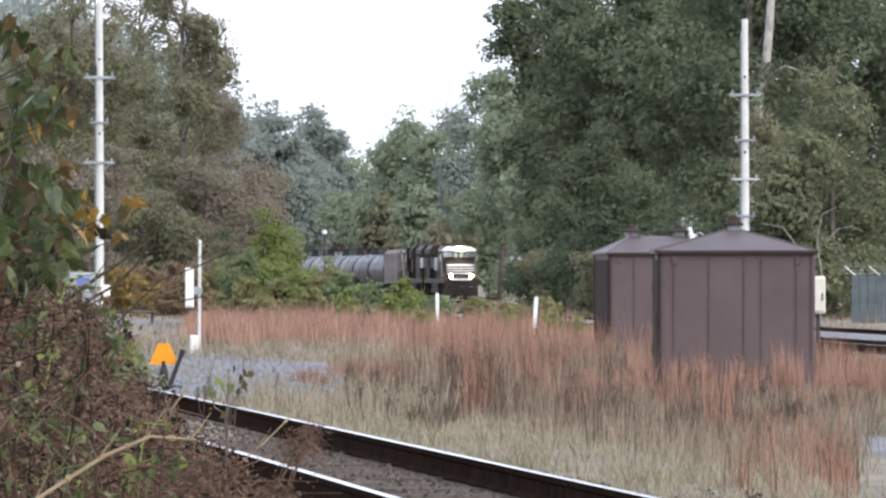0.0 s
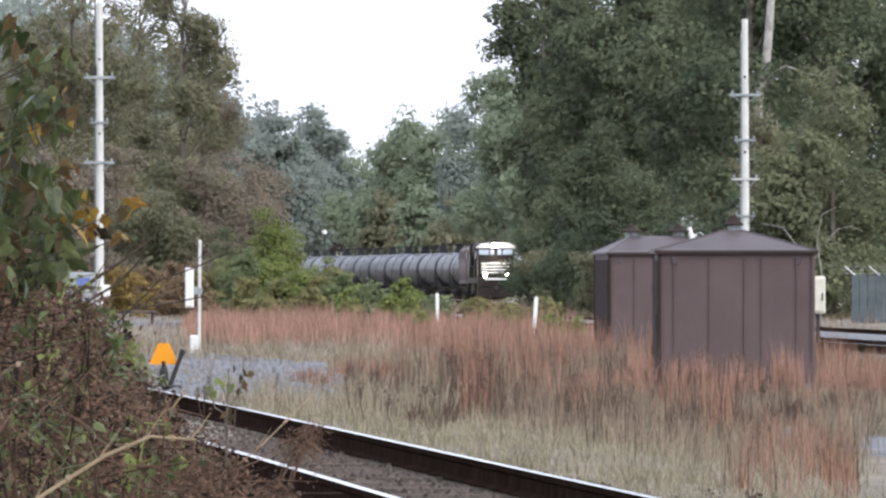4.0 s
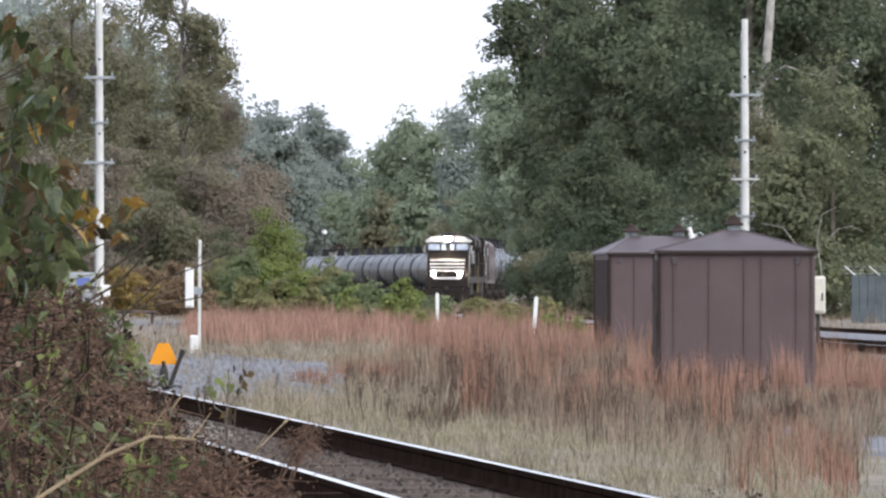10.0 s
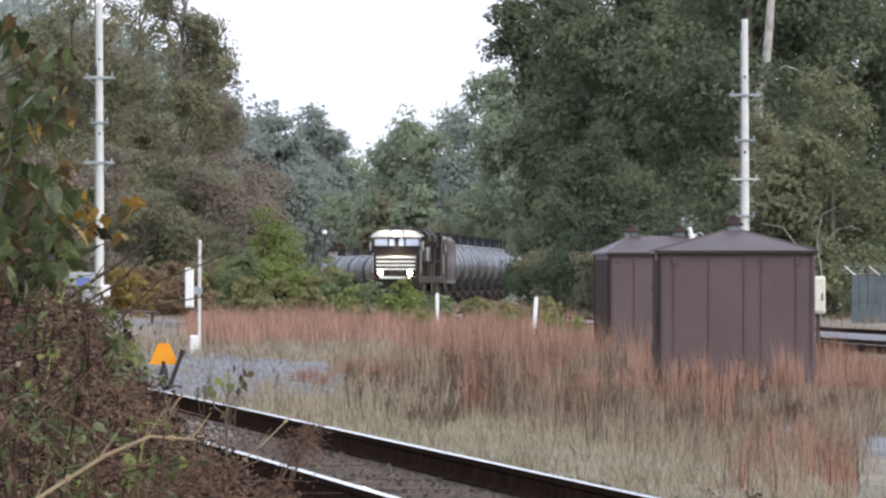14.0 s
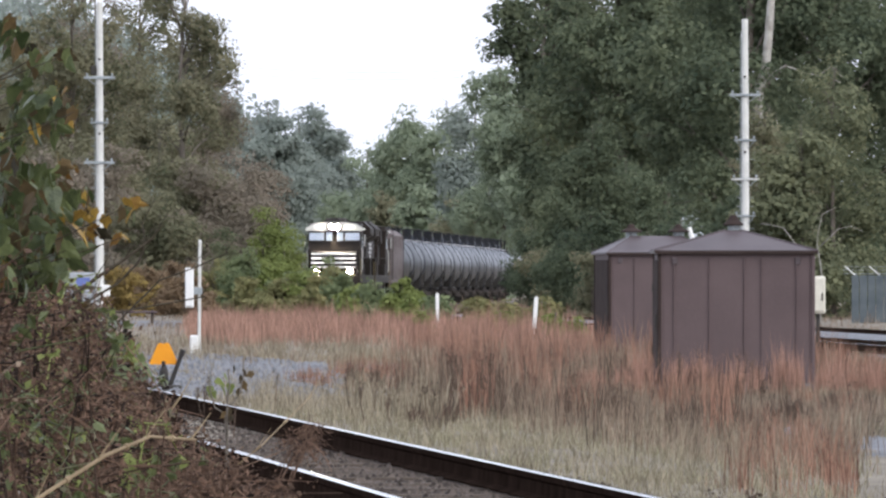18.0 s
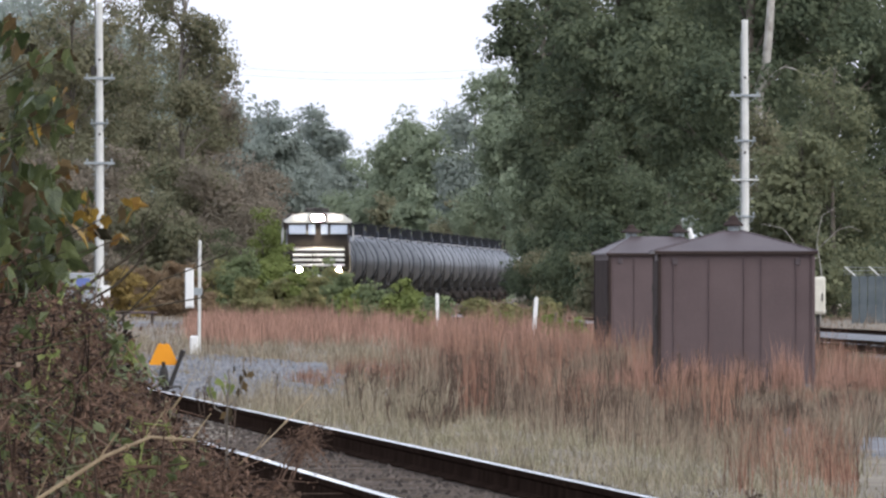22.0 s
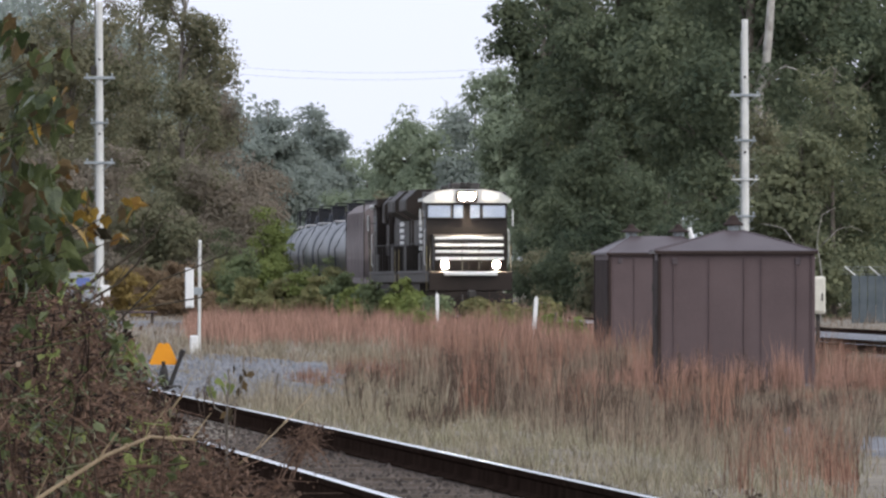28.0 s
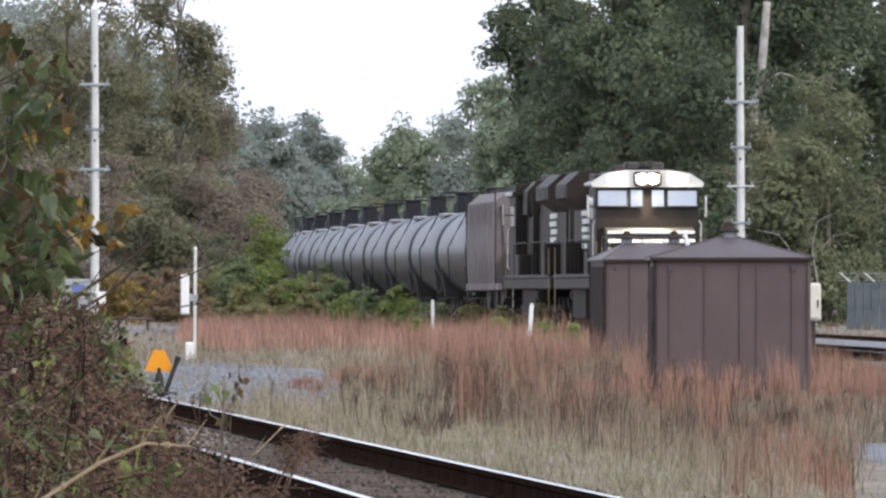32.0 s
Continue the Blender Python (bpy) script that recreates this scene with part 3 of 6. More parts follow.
def truck(parent, y, axles, r, label=""):
    """Side frames, springs and bearing boxes; its wheelsets are parts of the car."""
    span = (axles - 1) * (1.9 if axles == 3 else 1.78)
    ys = [y - span / 2 + k * span / (axles - 1) for k in range(axles)]
    t = part("truck", Shape().box((0, y, r), (1.3, .5, .3), .04), M_DARKSTEEL, parent, label)
    for sx in (-1, 1):
        n = span / 2 + .45
        out = [(y - n, r + .12), (y - n + .2, r + .25), (y - n * .4, r + .28), (y, r + .1), (y + n * .4, r + .28), (y + n - .2, r + .25), (y + n, r + .12), (y + n - .1, r - .12), (y + n * .45, r - .05), (y, r - .25), (y - n * .45, r - .05), (y - n + .1, r - .12)]
        part("side_frame", Shape().prism(out, 0, sx * .98 - .07, sx * .98 + .07), M_LOCO_DIRT, t)
        for yy in ys:
            part("bearing_box", Shape().box((sx * 1.07, yy, r), (.14, .3, .28), .04), M_LOCO_DIRT, t)
        for dy in (-.25, 0, .25):
            part("spring", Shape().tube([(sx * 1.02, y + dy, r - .16), (sx * 1.02, y + dy, r + .1)], .09, 8), M_DARKSTEEL, t)
    return [wheelset(parent, yy, r) for yy in ys]


def coupler(parent, y, s):
    c = part("coupler", Shape().box((0, y - s * .35, .87), (.14, .7, .16), .03).box((0, y - s * .05, .87), (.3, .28, .3), .06), M_DARKSTEEL, parent)
    part("air_hose", Shape().tube([(.32, y - s * .1, .85), (.34, y + s * .05, .6), (.3, y + s * .1, .42)], .03, 6), M_DARKSTEEL, c)


LOCO_LEN, HOPPER_LEN, TANK_LEN = 22.6, 18.6, 17.4


def make_loco(lit):
    L = thing("locomotive", "black diesel road locomotive with lit headlights, white trim" if lit else "black trailing diesel locomotive with unlit lamps", "locomotive", group="locomotives of the train")
    lens, word = (M_LAMP, "burning") if lit else (M_GLASS, "unlit")
    h = LOCO_LEN / 2
    part("underframe", Shape().box((0, -.1, 1.45), (3.0, LOCO_LEN - 1.6, .36), .04), M_LOCO, L)
    part("deck_edge", Shape().box((-1.52, -.1, 1.66), (.04, LOCO_LEN - 2.4, .1), .01), M_LOCO_GREY, L, "worn pale walkway edge")
    part("deck_edge", Shape().box((1.52, -.1, 1.66), (.04, LOCO_LEN - 2.4, .1), .01), M_LOCO_GREY, L, "worn pale walkway edge")
    ft = part("fuel_tank", Shape().prism([(-1.4, .45), (-1.15, .28), (1.15, .28), (1.4, .45), (1.4, 1.27), (-1.4, 1.27)], 1, -3.0, 2.9), M_LOCO_DIRT, L)
    for sx in (-1, 1):
        part("air_reservoir", Shape().tube([(sx * 1.25, -4.1, 1.1), (sx * 1.25, -3.1, 1.1)], .18, 10), M_LOCO_DIRT, L)
    wheels = truck(L, 6.6, 3, .52, "six-wheel power truck") + truck(L, -6.6, 3, .52, "six-wheel power truck")
    # long hood with chamfered shoulders, stepping up to the wider radiator section
    hood = lambda w, z, c: [(-w, 1.63), (w, 1.63), (w, z - c), (w - c * .9, z), (-w + c * .9, z), (-w, z - c)]
    part("long_hood", Shape().prism(hood(.88, 4.25, .3), 1, -4.6, 5.0), M_LOCO, L)
    part("equipment_cabin", Shape().prism(hood(1.1, 4.45, .42), 1, 2.6, 5.25), M_LOCO, L)
    part("radiator_section", Shape().prism([(-.95, 1.63), (.95, 1.63), (.95, 3.6), (1.5, 3.95), (1.5, 4.35), (1.1, 4.72), (-1.1, 4.72), (-1.5, 4.35), (-1.5, 3.95), (-.95, 3.6)], 1, -h + 1.6, -4.5), M_LOCO, L)
    part("rear_hood", Shape().prism(hood(.9, 4.0, .3), 1, -h + .75, -h + 1.65), M_LOCO, L)
    # hatch colour is pale to imitate slopes lit by the sky
    for y0, y1, z in ((-3.9, -2.2, 4.62), (-1.6, .4, 4.5), (1.0, 2.4, 4.58)):
        hatch = part("roof_hatch", Shape().prism([(-.8, 4.2), (.8, 4.2), (.62, z), (-.62, z)], 1, y0, y1), M_HATCH, L, "sloped roof hatch coloured pale for sky light")
    part("exhaust_stack", Shape().box((0, -.5, 4.68), (.9, .6, .3), .05), M_DARKSTEEL, L)
    part("dynamic_brake_box", Shape().prism([(-1.25, 3.6), (-1.0, 3.45), (1.0, 3.45), (1.25, 3.6), (1.25, 4.3), (.95, 4.62), (-.95, 4.62), (-1.25, 4.3)], 1, 3.0, 5.1), M_LOCO, L)
    for sx in (-1, 1):
        for k in range(11):
            y = -4.2 + k * .82
            part("hood_door", Shape().box((sx * .893, y, 2.7), (.03, .76, 1.8), .01), M_LOCO, L)
        for k in range(7):
            part("louvre", Shape().box((sx * 1.51, -5.3 - k * .55, 4.12), (.03, .46, .34), .008), M_LOCO_GREY, L)
        part("grille", Shape().box((sx * 1.12, 3.6, 3.9), (.03, 1.3, .5), .01), M_LOCO_GREY, L)
        part("equipment_box", Shape().box((sx * 1.2, -6.8, 2.15), (.5, 2.2, 1.0), .03), M_LOCO, L)
        part("battery_box", Shape().box((sx * 1.25, 4.2, 2.0), (.45, 2.0, .7), .03), M_LOCO, L)
        # plain white bars in place of the emblem and lettering
        for k in range(5):
            part("emblem_bar", Shape().box((sx * .925, -4.5 + .3 * (k % 2) - .05 * k, 3.5 - k * .24), (.09, 3.0 - .2 * k, .15), .004), M_LOCO_WHITE, L, "white emblem bar")
        for k in range(2):
            for j in range(4):
                part("lettering_bar", Shape().box((sx * .925, -2.0 + k * .75, 3.3 - j * .3), (.02, .6, .18), .004), M_LOCO_GREY, L, "pale lettering bar")
        # handrails along the walkway
        part("handrail", Shape().tube([(sx * 1.5, -h + .9, 2.7), (sx * 1.5, 5.3, 2.7)], .018, 6), M_HANDRAIL, L)
        for k in range(9):
            y = -h + 1.0 + k * 1.95
            part("stanchion", Shape().tube([(sx * 1.5, y, 1.6), (sx * 1.5, y, 2.7)], .016, 6), M_HANDRAIL, L)
    # wide cab
    cab = part("cab", Shape().prism([(5.3, 1.63), (8.15, 1.63), (8.15, 3.0), (8.0, 4.2), (7.6, 4.5), (5.3, 4.55)], 0, -1.45, 1.45), M_LOCO, L, "wide black cab")
    part("cab_roof", Shape().prism([(-1.52, 4.2), (-1.56, 4.28), (-1.2, 4.55), (-.6, 4.66), (.6, 4.66), (1.2, 4.55), (1.56, 4.28), (1.52, 4.2)], 1, 5.2, 8.05), M_LOCO, cab)
    part("roof_brow", Shape().prism([(-1.56, 4.14), (-1.58, 4.28), (-1.2, 4.53), (-.6, 4.62), (.6, 4.62), (1.2, 4.53), (1.58, 4.28), (1.56, 4.14)], 1, 8.04, 8.16), M_GREYWHITE, cab, "white cab brow above the windscreen")
    for sx in (-1, 1):
        w = part("windscreen", Shape().box((sx * .98, 8.12, 3.82), (.82, .05, .46), .03, pose(0, 0, 0, 7, 0, 0)), M_GLASS, cab, "wide tinted windscreen pane")
        part("window_gasket", Shape().box((sx * .98, 8.1, 3.82), (.9, .05, .54), .03, pose(0, 0, 0, 7, 0, 0)), M_DARKSTEEL, w)
        part("door_window", Shape().box((sx * .3, 8.12, 3.82), (.36, .05, .5), .03, pose(0, 0, 0, 7, 0, 0)), M_GLASS, cab)
        part("roof_edge", Shape().box((sx * 1.57, 6.7, 4.24), (.05, 2.9, .1), .02), M_GREYWHITE, cab, "white edge along the cab roof")
        for y in (6.0, 6.9):
            w = part("side_window", Shape().box((sx * 1.465, y, 3.55), (.03, .75, .62), .02), M_GLASS, cab)
            part("window_frame", Shape().box((sx * 1.458, y, 3.55), (.02, .87, .74), .02), M_LOCO_GREY, w)
        part("number_board", Shape().box((sx * .85, 8.17, 4.36), (.62, .04, .2), .01), M_LOCO_WHITE, cab)
        part("mirror", Shape().box((sx * 1.66, 7.9, 3.6), (.06, .12, .62), .02), M_GREYWHITE, cab, "pale windshield wing mirror")
        part("mirror_bracket", Shape().box((sx * 1.55, 7.9, 3.6), (.2, .04, .04), .01), M_DARKSTEEL, cab)
        part("grab_iron", Shape().tube([(sx * 1.47, 7.9, 1.9), (sx * 1.52, 7.95, 2.0), (sx * 1.52, 7.95, 3.1), (sx * 1.47, 7.9, 3.2)], .018, 6), M_LOCO_WHITE, cab)
    part("air_conditioner", Shape().box((0, 6.3, 4.74), (1.1, 1.3, .24), .05), M_LOCO_GREY, cab)
    part("horn", Shape().tube([(-.1, 7.2, 4.78), (-.1, 7.75, 4.8)], [.03, .1], 8).tube([(.12, 7.2, 4.78), (.12, 7.6, 4.8)], [.03, .09], 8).box((0, 7.2, 4.72), (.4, .1, .1), .02), M_DARKSTEEL, cab)
    part("antenna", Shape().tube([(.5, 7.2, 4.6), (.5, 7.2, 5.0)], .015, 5), M_DARKSTEEL, cab)
    # short nose with white band, door and headlight nest
    nose = part("nose", Shape().prism([(8.1, 1.63), (9.75, 1.63), (9.85, 2.2), (9.6, 2.82), (9.3, 2.95), (8.1, 3.02)], 0, -1.25, 1.25), M_LOCO, L, "low black nose")
    part("nose_door", Shape().box((.35, 9.8, 2.2), (.66, .05, 1.05), .03), M_LOCO, nose)
    for k, z in enumerate((2.86, 2.62, 2.38, 2.14)):
        part("nose_stripe", Shape().box((0, 9.62 if k == 0 else 9.79 + .02 * k, z), (2.44, .06, .1), .02, pose(0, 0, 0, 40 if k == 0 else 12, 0, 0)), M_LOCO_WHITE, nose, "white nose stripe")
    for sx in (-1, 1):
        part("step_rail", Shape().tube([(sx * 1.5, 9.2, 1.0), (sx * 1.5, 9.2, 2.6), (sx * 1.48, 8.5, 2.6)], .022, 6), M_RAILING, L, "yellow step handrail")
        part("step_rail", Shape().tube([(sx * 1.5, -h + 1.3, .6), (sx * 1.5, -h + 1.3, 2.5)], .022, 6), M_RAILING, L, "yellow step handrail")
    hl = part("headlight_nest", Shape().box((0, 8.17, 4.37), (.8, .16, .42), .06), M_DARKSTEEL, L)
    for sx in (-1, 1):
        part("headlight", Shape().tube([(sx * .15, 8.23, 4.37), (sx * .15, 8.27, 4.37), (sx * .15, 8.3, 4.37)], [.125, .125, .09], 16), lens, hl, word + " round headlight")
        d = part("ditch_light_bracket", Shape().box((sx * .92, 10.35, 1.9), (.34, .16, .34), .04), M_DARKSTEEL, L)
        part("ditch_light", Shape().tube([(sx * .92, 10.42, 1.92), (sx * .92, 10.45, 1.92), (sx * .92, 10.475, 1.92)], [.12, .12, .09], 16), lens, d, word + " ditch light")
    # front platform, railing, plough, steps
    part("platform", Shape().box((0, 10.1, 1.62), (2.95, .9, .12), .02), M_LOCO, L)
    part("end_plate", Shape().box((0, 10.52, 1.33), (2.95, .12, .7), .03), M_LOCO, L)
    part("anticlimber", Shape().box((0, 10.66, 1.6), (1.9, .25, .14), .03), M_LOCO_WHITE, L, "white-edged anticlimber")
    part("snow_plough", Shape().prism([(-1.5, .12), (0, .12), (1.5, .12), (1.5, .9), (.0, .98), (-1.5, .9)], 1, 10.52, 10.64).prism([(-.5, .15), (.5, .15), (.4, .85), (-.4, .85)], 1, 10.62, 10.8), M_LOCO, L)
    for x0, x1 in ((-1.45, -.3), (.3, 1.45)):
        part("end_rail", Shape().tube([(x0, 10.5, 1.65), (x0, 10.5, 2.72), (x1, 10.5, 2.72), (x1, 10.5, 1.65)], .02, 6), M_HANDRAIL, L, "black end handrail")
    for sx in (-1, 1):
        for k in range(4):
            part("step", Shape().box((sx * 1.36, 9.9, .35 + k * .33), (.3, .5, .04), .01), M_LOCO_GREY, L)
        part("step_side", Shape().box((sx * 1.2, 10.15, .85), (.04, .06, 1.1), .01), M_LOCO_WHITE, L)
    coupler(L, h, 1)
    coupler(L, -h, -1)
    return L, wheels


def make_hopper():
    C = thing("covered_hopper", "dusty grey-brown covered hopper car coupled behind the locomotive", "freight car")
    h = HOPPER_LEN / 2
    section = [(-1.5, 1.4), (-1.2, 1.25), (1.2, 1.25), (1.5, 1.4), (1.55, 2.8), (1.5, 4.1), (1.1, 4.42), (-1.1, 4.42), (-1.5, 4.1), (-1.55, 2.8)]
    part("body", Shape().prism(section, 1, -h + .9, h - 2.6), M_HOPPER, C)
    for s in (-1, 1):
        end = h - (2.6 if s > 0 else .9)
        for k in range(3):
            part("end_rib", Shape().box((-.9 + .9 * k, s * (end + .03), 2.8), (.08, .05, 2.6), .015), M_HOPPER, C)
        part("slope_sheet", Shape().prism([(s * end, 2.4), (s * (end + .05), 2.4), (s * (h - .5), 1.25), (s * end, 1.25)], 0, -1.3, 1.3), M_DARKSTEEL, C, "dark sloping end sheet")
        for sx in (-1, 1):
            part("corner_brace", Shape().tube([(sx * 1.35, s * end, 3.9), (sx * 1.35, s * (h - .5), 1.3)], .05, 6), M_LOCO_DIRT, C)
            part("ladder_rail", Shape().tube([(sx * 1.54, s * (end + .1), .6), (sx * 1.54, s * (end + .1), 4.4)], .025, 6), M_LOCO_DIRT, C)
            for k in range(9):
                part("rung", Shape().tube([(sx * 1.55, s * (end + .1), .8 + k * .42), (sx * 1.55, s * (end - .35), .8 + k * .42)], .016, 5), M_LOCO_DIRT, C)
        part("end_platform", Shape().box((0, s * (h - .8), 1.12), (2.6, 1.6, .1), .02), M_DARKSTEEL, C)
        coupler(C, s * h, s)
    for sx in (-1, 1):
        part("side_sill", Shape().box((sx * 1.5, 0, 1.35), (.1, HOPPER_LEN - 1, .22), .02), M_HOPPER, C)
        for k in range(10):
            part("side_rib", Shape().box((sx * 1.535, -6.6 + k * 1.25, 2.75), (.025, .06, 2.6), .008), M_HOPPER, C)
    for y in (-3.6, 0, 3.6):
        part("discharge_hopper", Shape().prism([(y - 1.5, 1.4), (y + 1.5, 1.4), (y + .4, .45), (y - .4, .45)], 0, -1.1, 1.1), M_DARKSTEEL, C)
    for sx in (-1, 1):
        part("roof_walk", Shape().box((sx * .55, -.8, 4.52), (.5, HOPPER_LEN - 3.6, .05), .01), M_LOCO_GREY, C)
    part("hatch", Shape().box((0, -.8, 4.5), (.6, HOPPER_LEN - 4.4, .12), .03), M_HOPPER, C)
    wheels = truck(C, h - 1.9, 2, .46) + truck(C, -h + 1.9, 2, .46)
    return C, wheels


def make_tank():
    C = thing("tank_car", "black cylindrical tank car with dark bands and top railing", "tank car", group="tank cars of the train")
    h, r, z = TANK_LEN / 2, 1.5, 2.52
    prof = [(-h + .5 + .7 * (1 - math.cos(a)), max(.02, r * math.sin(a))) for a in np.linspace(0, math.pi / 2, 12)]
    pts = [(0, y, z) for y, _ in prof] + [(0, -y, z) for y, _ in prof[::-1]]
    part("tank", Shape().tube(pts, [k for _, k in prof] + [k for _, k in prof[::-1]], 44), M_TANK, C, "black painted steel tank shell", smooth=True)
    part("band", Shape().tube([(0, -.03, z), (0, -.024, z), (0, .024, z), (0, .03, z)], [r - .01, r + .004, r + .004, r - .01], 44, cap=False), M_TANK, C, "weld band round the shell")
    # dark valve housing with a slim railing round it
    top = z + r
    hs = part("valve_housing", Shape().box((0, 0, top + .3), (.58, 1.5, .7), .05), M_TANK_RING, C, "dark valve housing on the tank top")
    part("housing_lid", Shape().box((0, 0, top + .67), (.66, 1.6, .06), .02), M_TANK_RING, hs)
    for sx in (-1, 1):
        part("walkway", Shape().box((sx * .6, 0, top - .06), (.5, 3.0, .05), .01), M_HATCH, C, "pale walkway")
        part("top_rail", Shape().tube([(sx * .78, -1.4, top + .7), (sx * .78, 1.4, top + .7)], .018, 6), M_TANK_RING, C)
        part("end_rail", Shape().tube([(sx * .78, sx * 1.4, top + .7), (-sx * .78, sx * 1.4, top + .7)], .018, 6), M_TANK_RING, C)
        for y in (-1.4, 0, 1.4):
            part("rail_post", Shape().box((sx * .78, y, top + .25), (.035, .035, .9), .005), M_TANK_RING, C)
    part("manway", Shape().tube([(0, 0, z + r - .1), (0, 0, z + r + .28), (0, 0, z + r + .36)], [.42, .42, .36], 18), M_TANK, C, "domed manway cover")
    for y in (-3.4, 3.4):
        part("valve_box", Shape().tube([(0, y, z + r - .05), (0, y, z + r + .22)], .14, 10), M_TANK, C)
    # underframe
    for s in (-1, 1):
        part("stub_sill", Shape().box((0, s * (h - 1.6), 1.02), (.6, 3.2, .34), .03), M_DARKSTEEL, C)
        part("saddle", Shape().prism([(-1.3, 1.0), (1.3, 1.0), (1.45, 2.1), (1.0, 1.55), (0, 1.3), (-1.0, 1.55), (-1.45, 2.1)], 1, s * (h - 2.2) - .2, s * (h - 2.2) + .2), M_DARKSTEEL, C)
        part("end_platform", Shape().box((0, s * (h - .4), 1.2), (2.7, .5, .06), .01), M_DARKSTEEL, C)
        part("end_handrail", Shape().tube([(-1.3, s * (h - .25), 1.2), (-1.3, s * (h - .25), 2.25), (1.3, s * (h - .25), 2.25), (1.3, s * (h - .25), 1.2)], .022, 6), M_LOCO_GREY, C)
        coupler(C, s * h, s)
    for sx in (-1, 1):
        part("brake_pipe", Shape().tube([(sx * .5, -h + 3, 1.0), (sx * .5, h - 3, 1.0)], .05, 6), M_DARKSTEEL, C)
        part("ladder_rail", Shape().tube([(sx * 1.5, -.25, .8), (sx * 1.6, -.25, 2.7), (sx * .9, -.25, 4.0)], .012, 5).tube([(sx * 1.5, .25, .8), (sx * 1.6, .25, 2.7), (sx * .9, .25, 4.0)], .012, 5), M_TANK, C)
    truck(C, h - 2.2, 2, .46)
    truck(C, -h + 2.2, 2, .46)
    return C


loco, loco_wheels = make_loco(True)
trailing, trailing_wheels = make_loco(False)
hopper, hopper_wheels = make_hopper()
tanks = [make_tank()]
for k in range(21):
    tanks.append(copy_thing(tanks[0], pose(0, 0, 0)))

LINE_S = np.concatenate([[0], np.cumsum(np.linalg.norm(np.diff(LINE, axis=0), axis=1))])


def on_line(s):
    return np.array([np.interp(s, LINE_S, LINE[:, 0]), np.interp(s, LINE_S, LINE[:, 1])])


def arc_at(y):
    """Distance along the line at which it passes the given depth."""
    return float(np.interp(-y, -LINE[:, 1], LINE_S))


FRONT, SPEED = arc_at(320.0), 22.0


def nose_arc(t):
    """The lamps run along the line at a steady speed."""
    return FRONT - SPEED * (32 - t)


def car_pose(s, half):
    """A car whose bogie centres ride on the line, half apart from its middle at s."""
    a, b = on_line(s + half), on_line(s - half)
    c, d = (a + b) / 2, a - b
    return pose(c[0], c[1], 0, 0, 0, math.degrees(math.atan2(d[1], d[0])) - 90)


def motions():
    ts = [k * .5 for k in range(65)]
    lead = 8.25
    walk(loco, [(t, car_pose(nose_arc(t) - lead, 6.6)) for t in ts])
    back = lead + LOCO_LEN / 2
    turned = pose(0, 0, 0, 0, 0, 180)
    walk(trailing, [(t, car_pose(nose_arc(t) - back - LOCO_LEN / 2, 6.6) @ turned) for t in ts])
    back += LOCO_LEN
    walk(hopper, [(t, car_pose(nose_arc(t) - back - HOPPER_LEN / 2, HOPPER_LEN / 2 - 1.9)) for t in ts])
    back += HOPPER_LEN
    for tank in tanks:
        walk(tank, [(t, car_pose(nose_arc(t) - back - TANK_LEN / 2, TANK_LEN / 2 - 2.2)) for t in ts])
        back += TANK_LEN
    every = [k / FPS for k in range(32 * FPS + 1)]
    for wheels, way in ((loco_wheels, -1), (trailing_wheels, 1)):
        for w in wheels:
            x, y, z = w.location
            walk(w, [(t, pose(x, y, z, way * math.degrees(SPEED * t / .52) % 360)) for t in every])
# ---- trees and shrubs ----
def leaves(centres, size, r, facing=None):
    """Bent leaf quads at the given centres; facing: the ways that their upper sides mostly turn."""
    n = len(centres)
    up = r.normal(size=(n, 3))
    if facing is not None:
        up = facing + up * .38
    up /= np.linalg.norm(up, axis=1)[:, None]
    a = r.normal(size=(n, 3))
    a -= up * (a * up).sum(1)[:, None]
    a /= np.linalg.norm(a, axis=1)[:, None]
    b = np.cross(up, a)
    s = size * r.uniform(.6, 1.35, n)[:, None]
    v = np.stack([centres - a * s * .62, centres + b * s * .38 - a * s * .05 + up * s * .08, centres + a * s * .62 - up * s * .1, centres - b * s * .38 + a * s * .05 + up * s * .08], 1)
    return v.reshape(-1, 3), np.arange(4 * n).reshape(n, 4)


def crown_points(r, n_clump, per, lobes, clump):
    """Leaf centres in clumps that sit in the outer part of overlapping lobes (x, y, z, rx, rz)."""
    lobes = np.array(lobes)
    w = lobes[:, 3] ** 2 * lobes[:, 4]
    pick = r.choice(len(lobes), n_clump, p=w / w.sum())
    d = r.normal(size=(n_clump, 3))
    d /= np.linalg.norm(d, axis=1)[:, None]
    rad = r.uniform(.45, 1.0, n_clump) ** .5
    c = lobes[pick, :3] + d * rad[:, None] * lobes[pick][:, [3, 3, 4]]
    loose = r.normal(size=(n_clump * per, 3))
    loose *= (1.55 * r.uniform(.15, 1, n_clump * per) ** .4 / np.linalg.norm(loose, axis=1))[:, None]
    pts = np.repeat(c, per, 0) + loose * np.repeat(clump * r.uniform(.55, 1.35, n_clump), per)[:, None] * np.array([1, 1, .55])
    face = loose * .6 + np.repeat(d, per, 0) * .4 + np.array([0, 0, .5])
    return pts, face / np.linalg.norm(face, axis=1)[:, None]


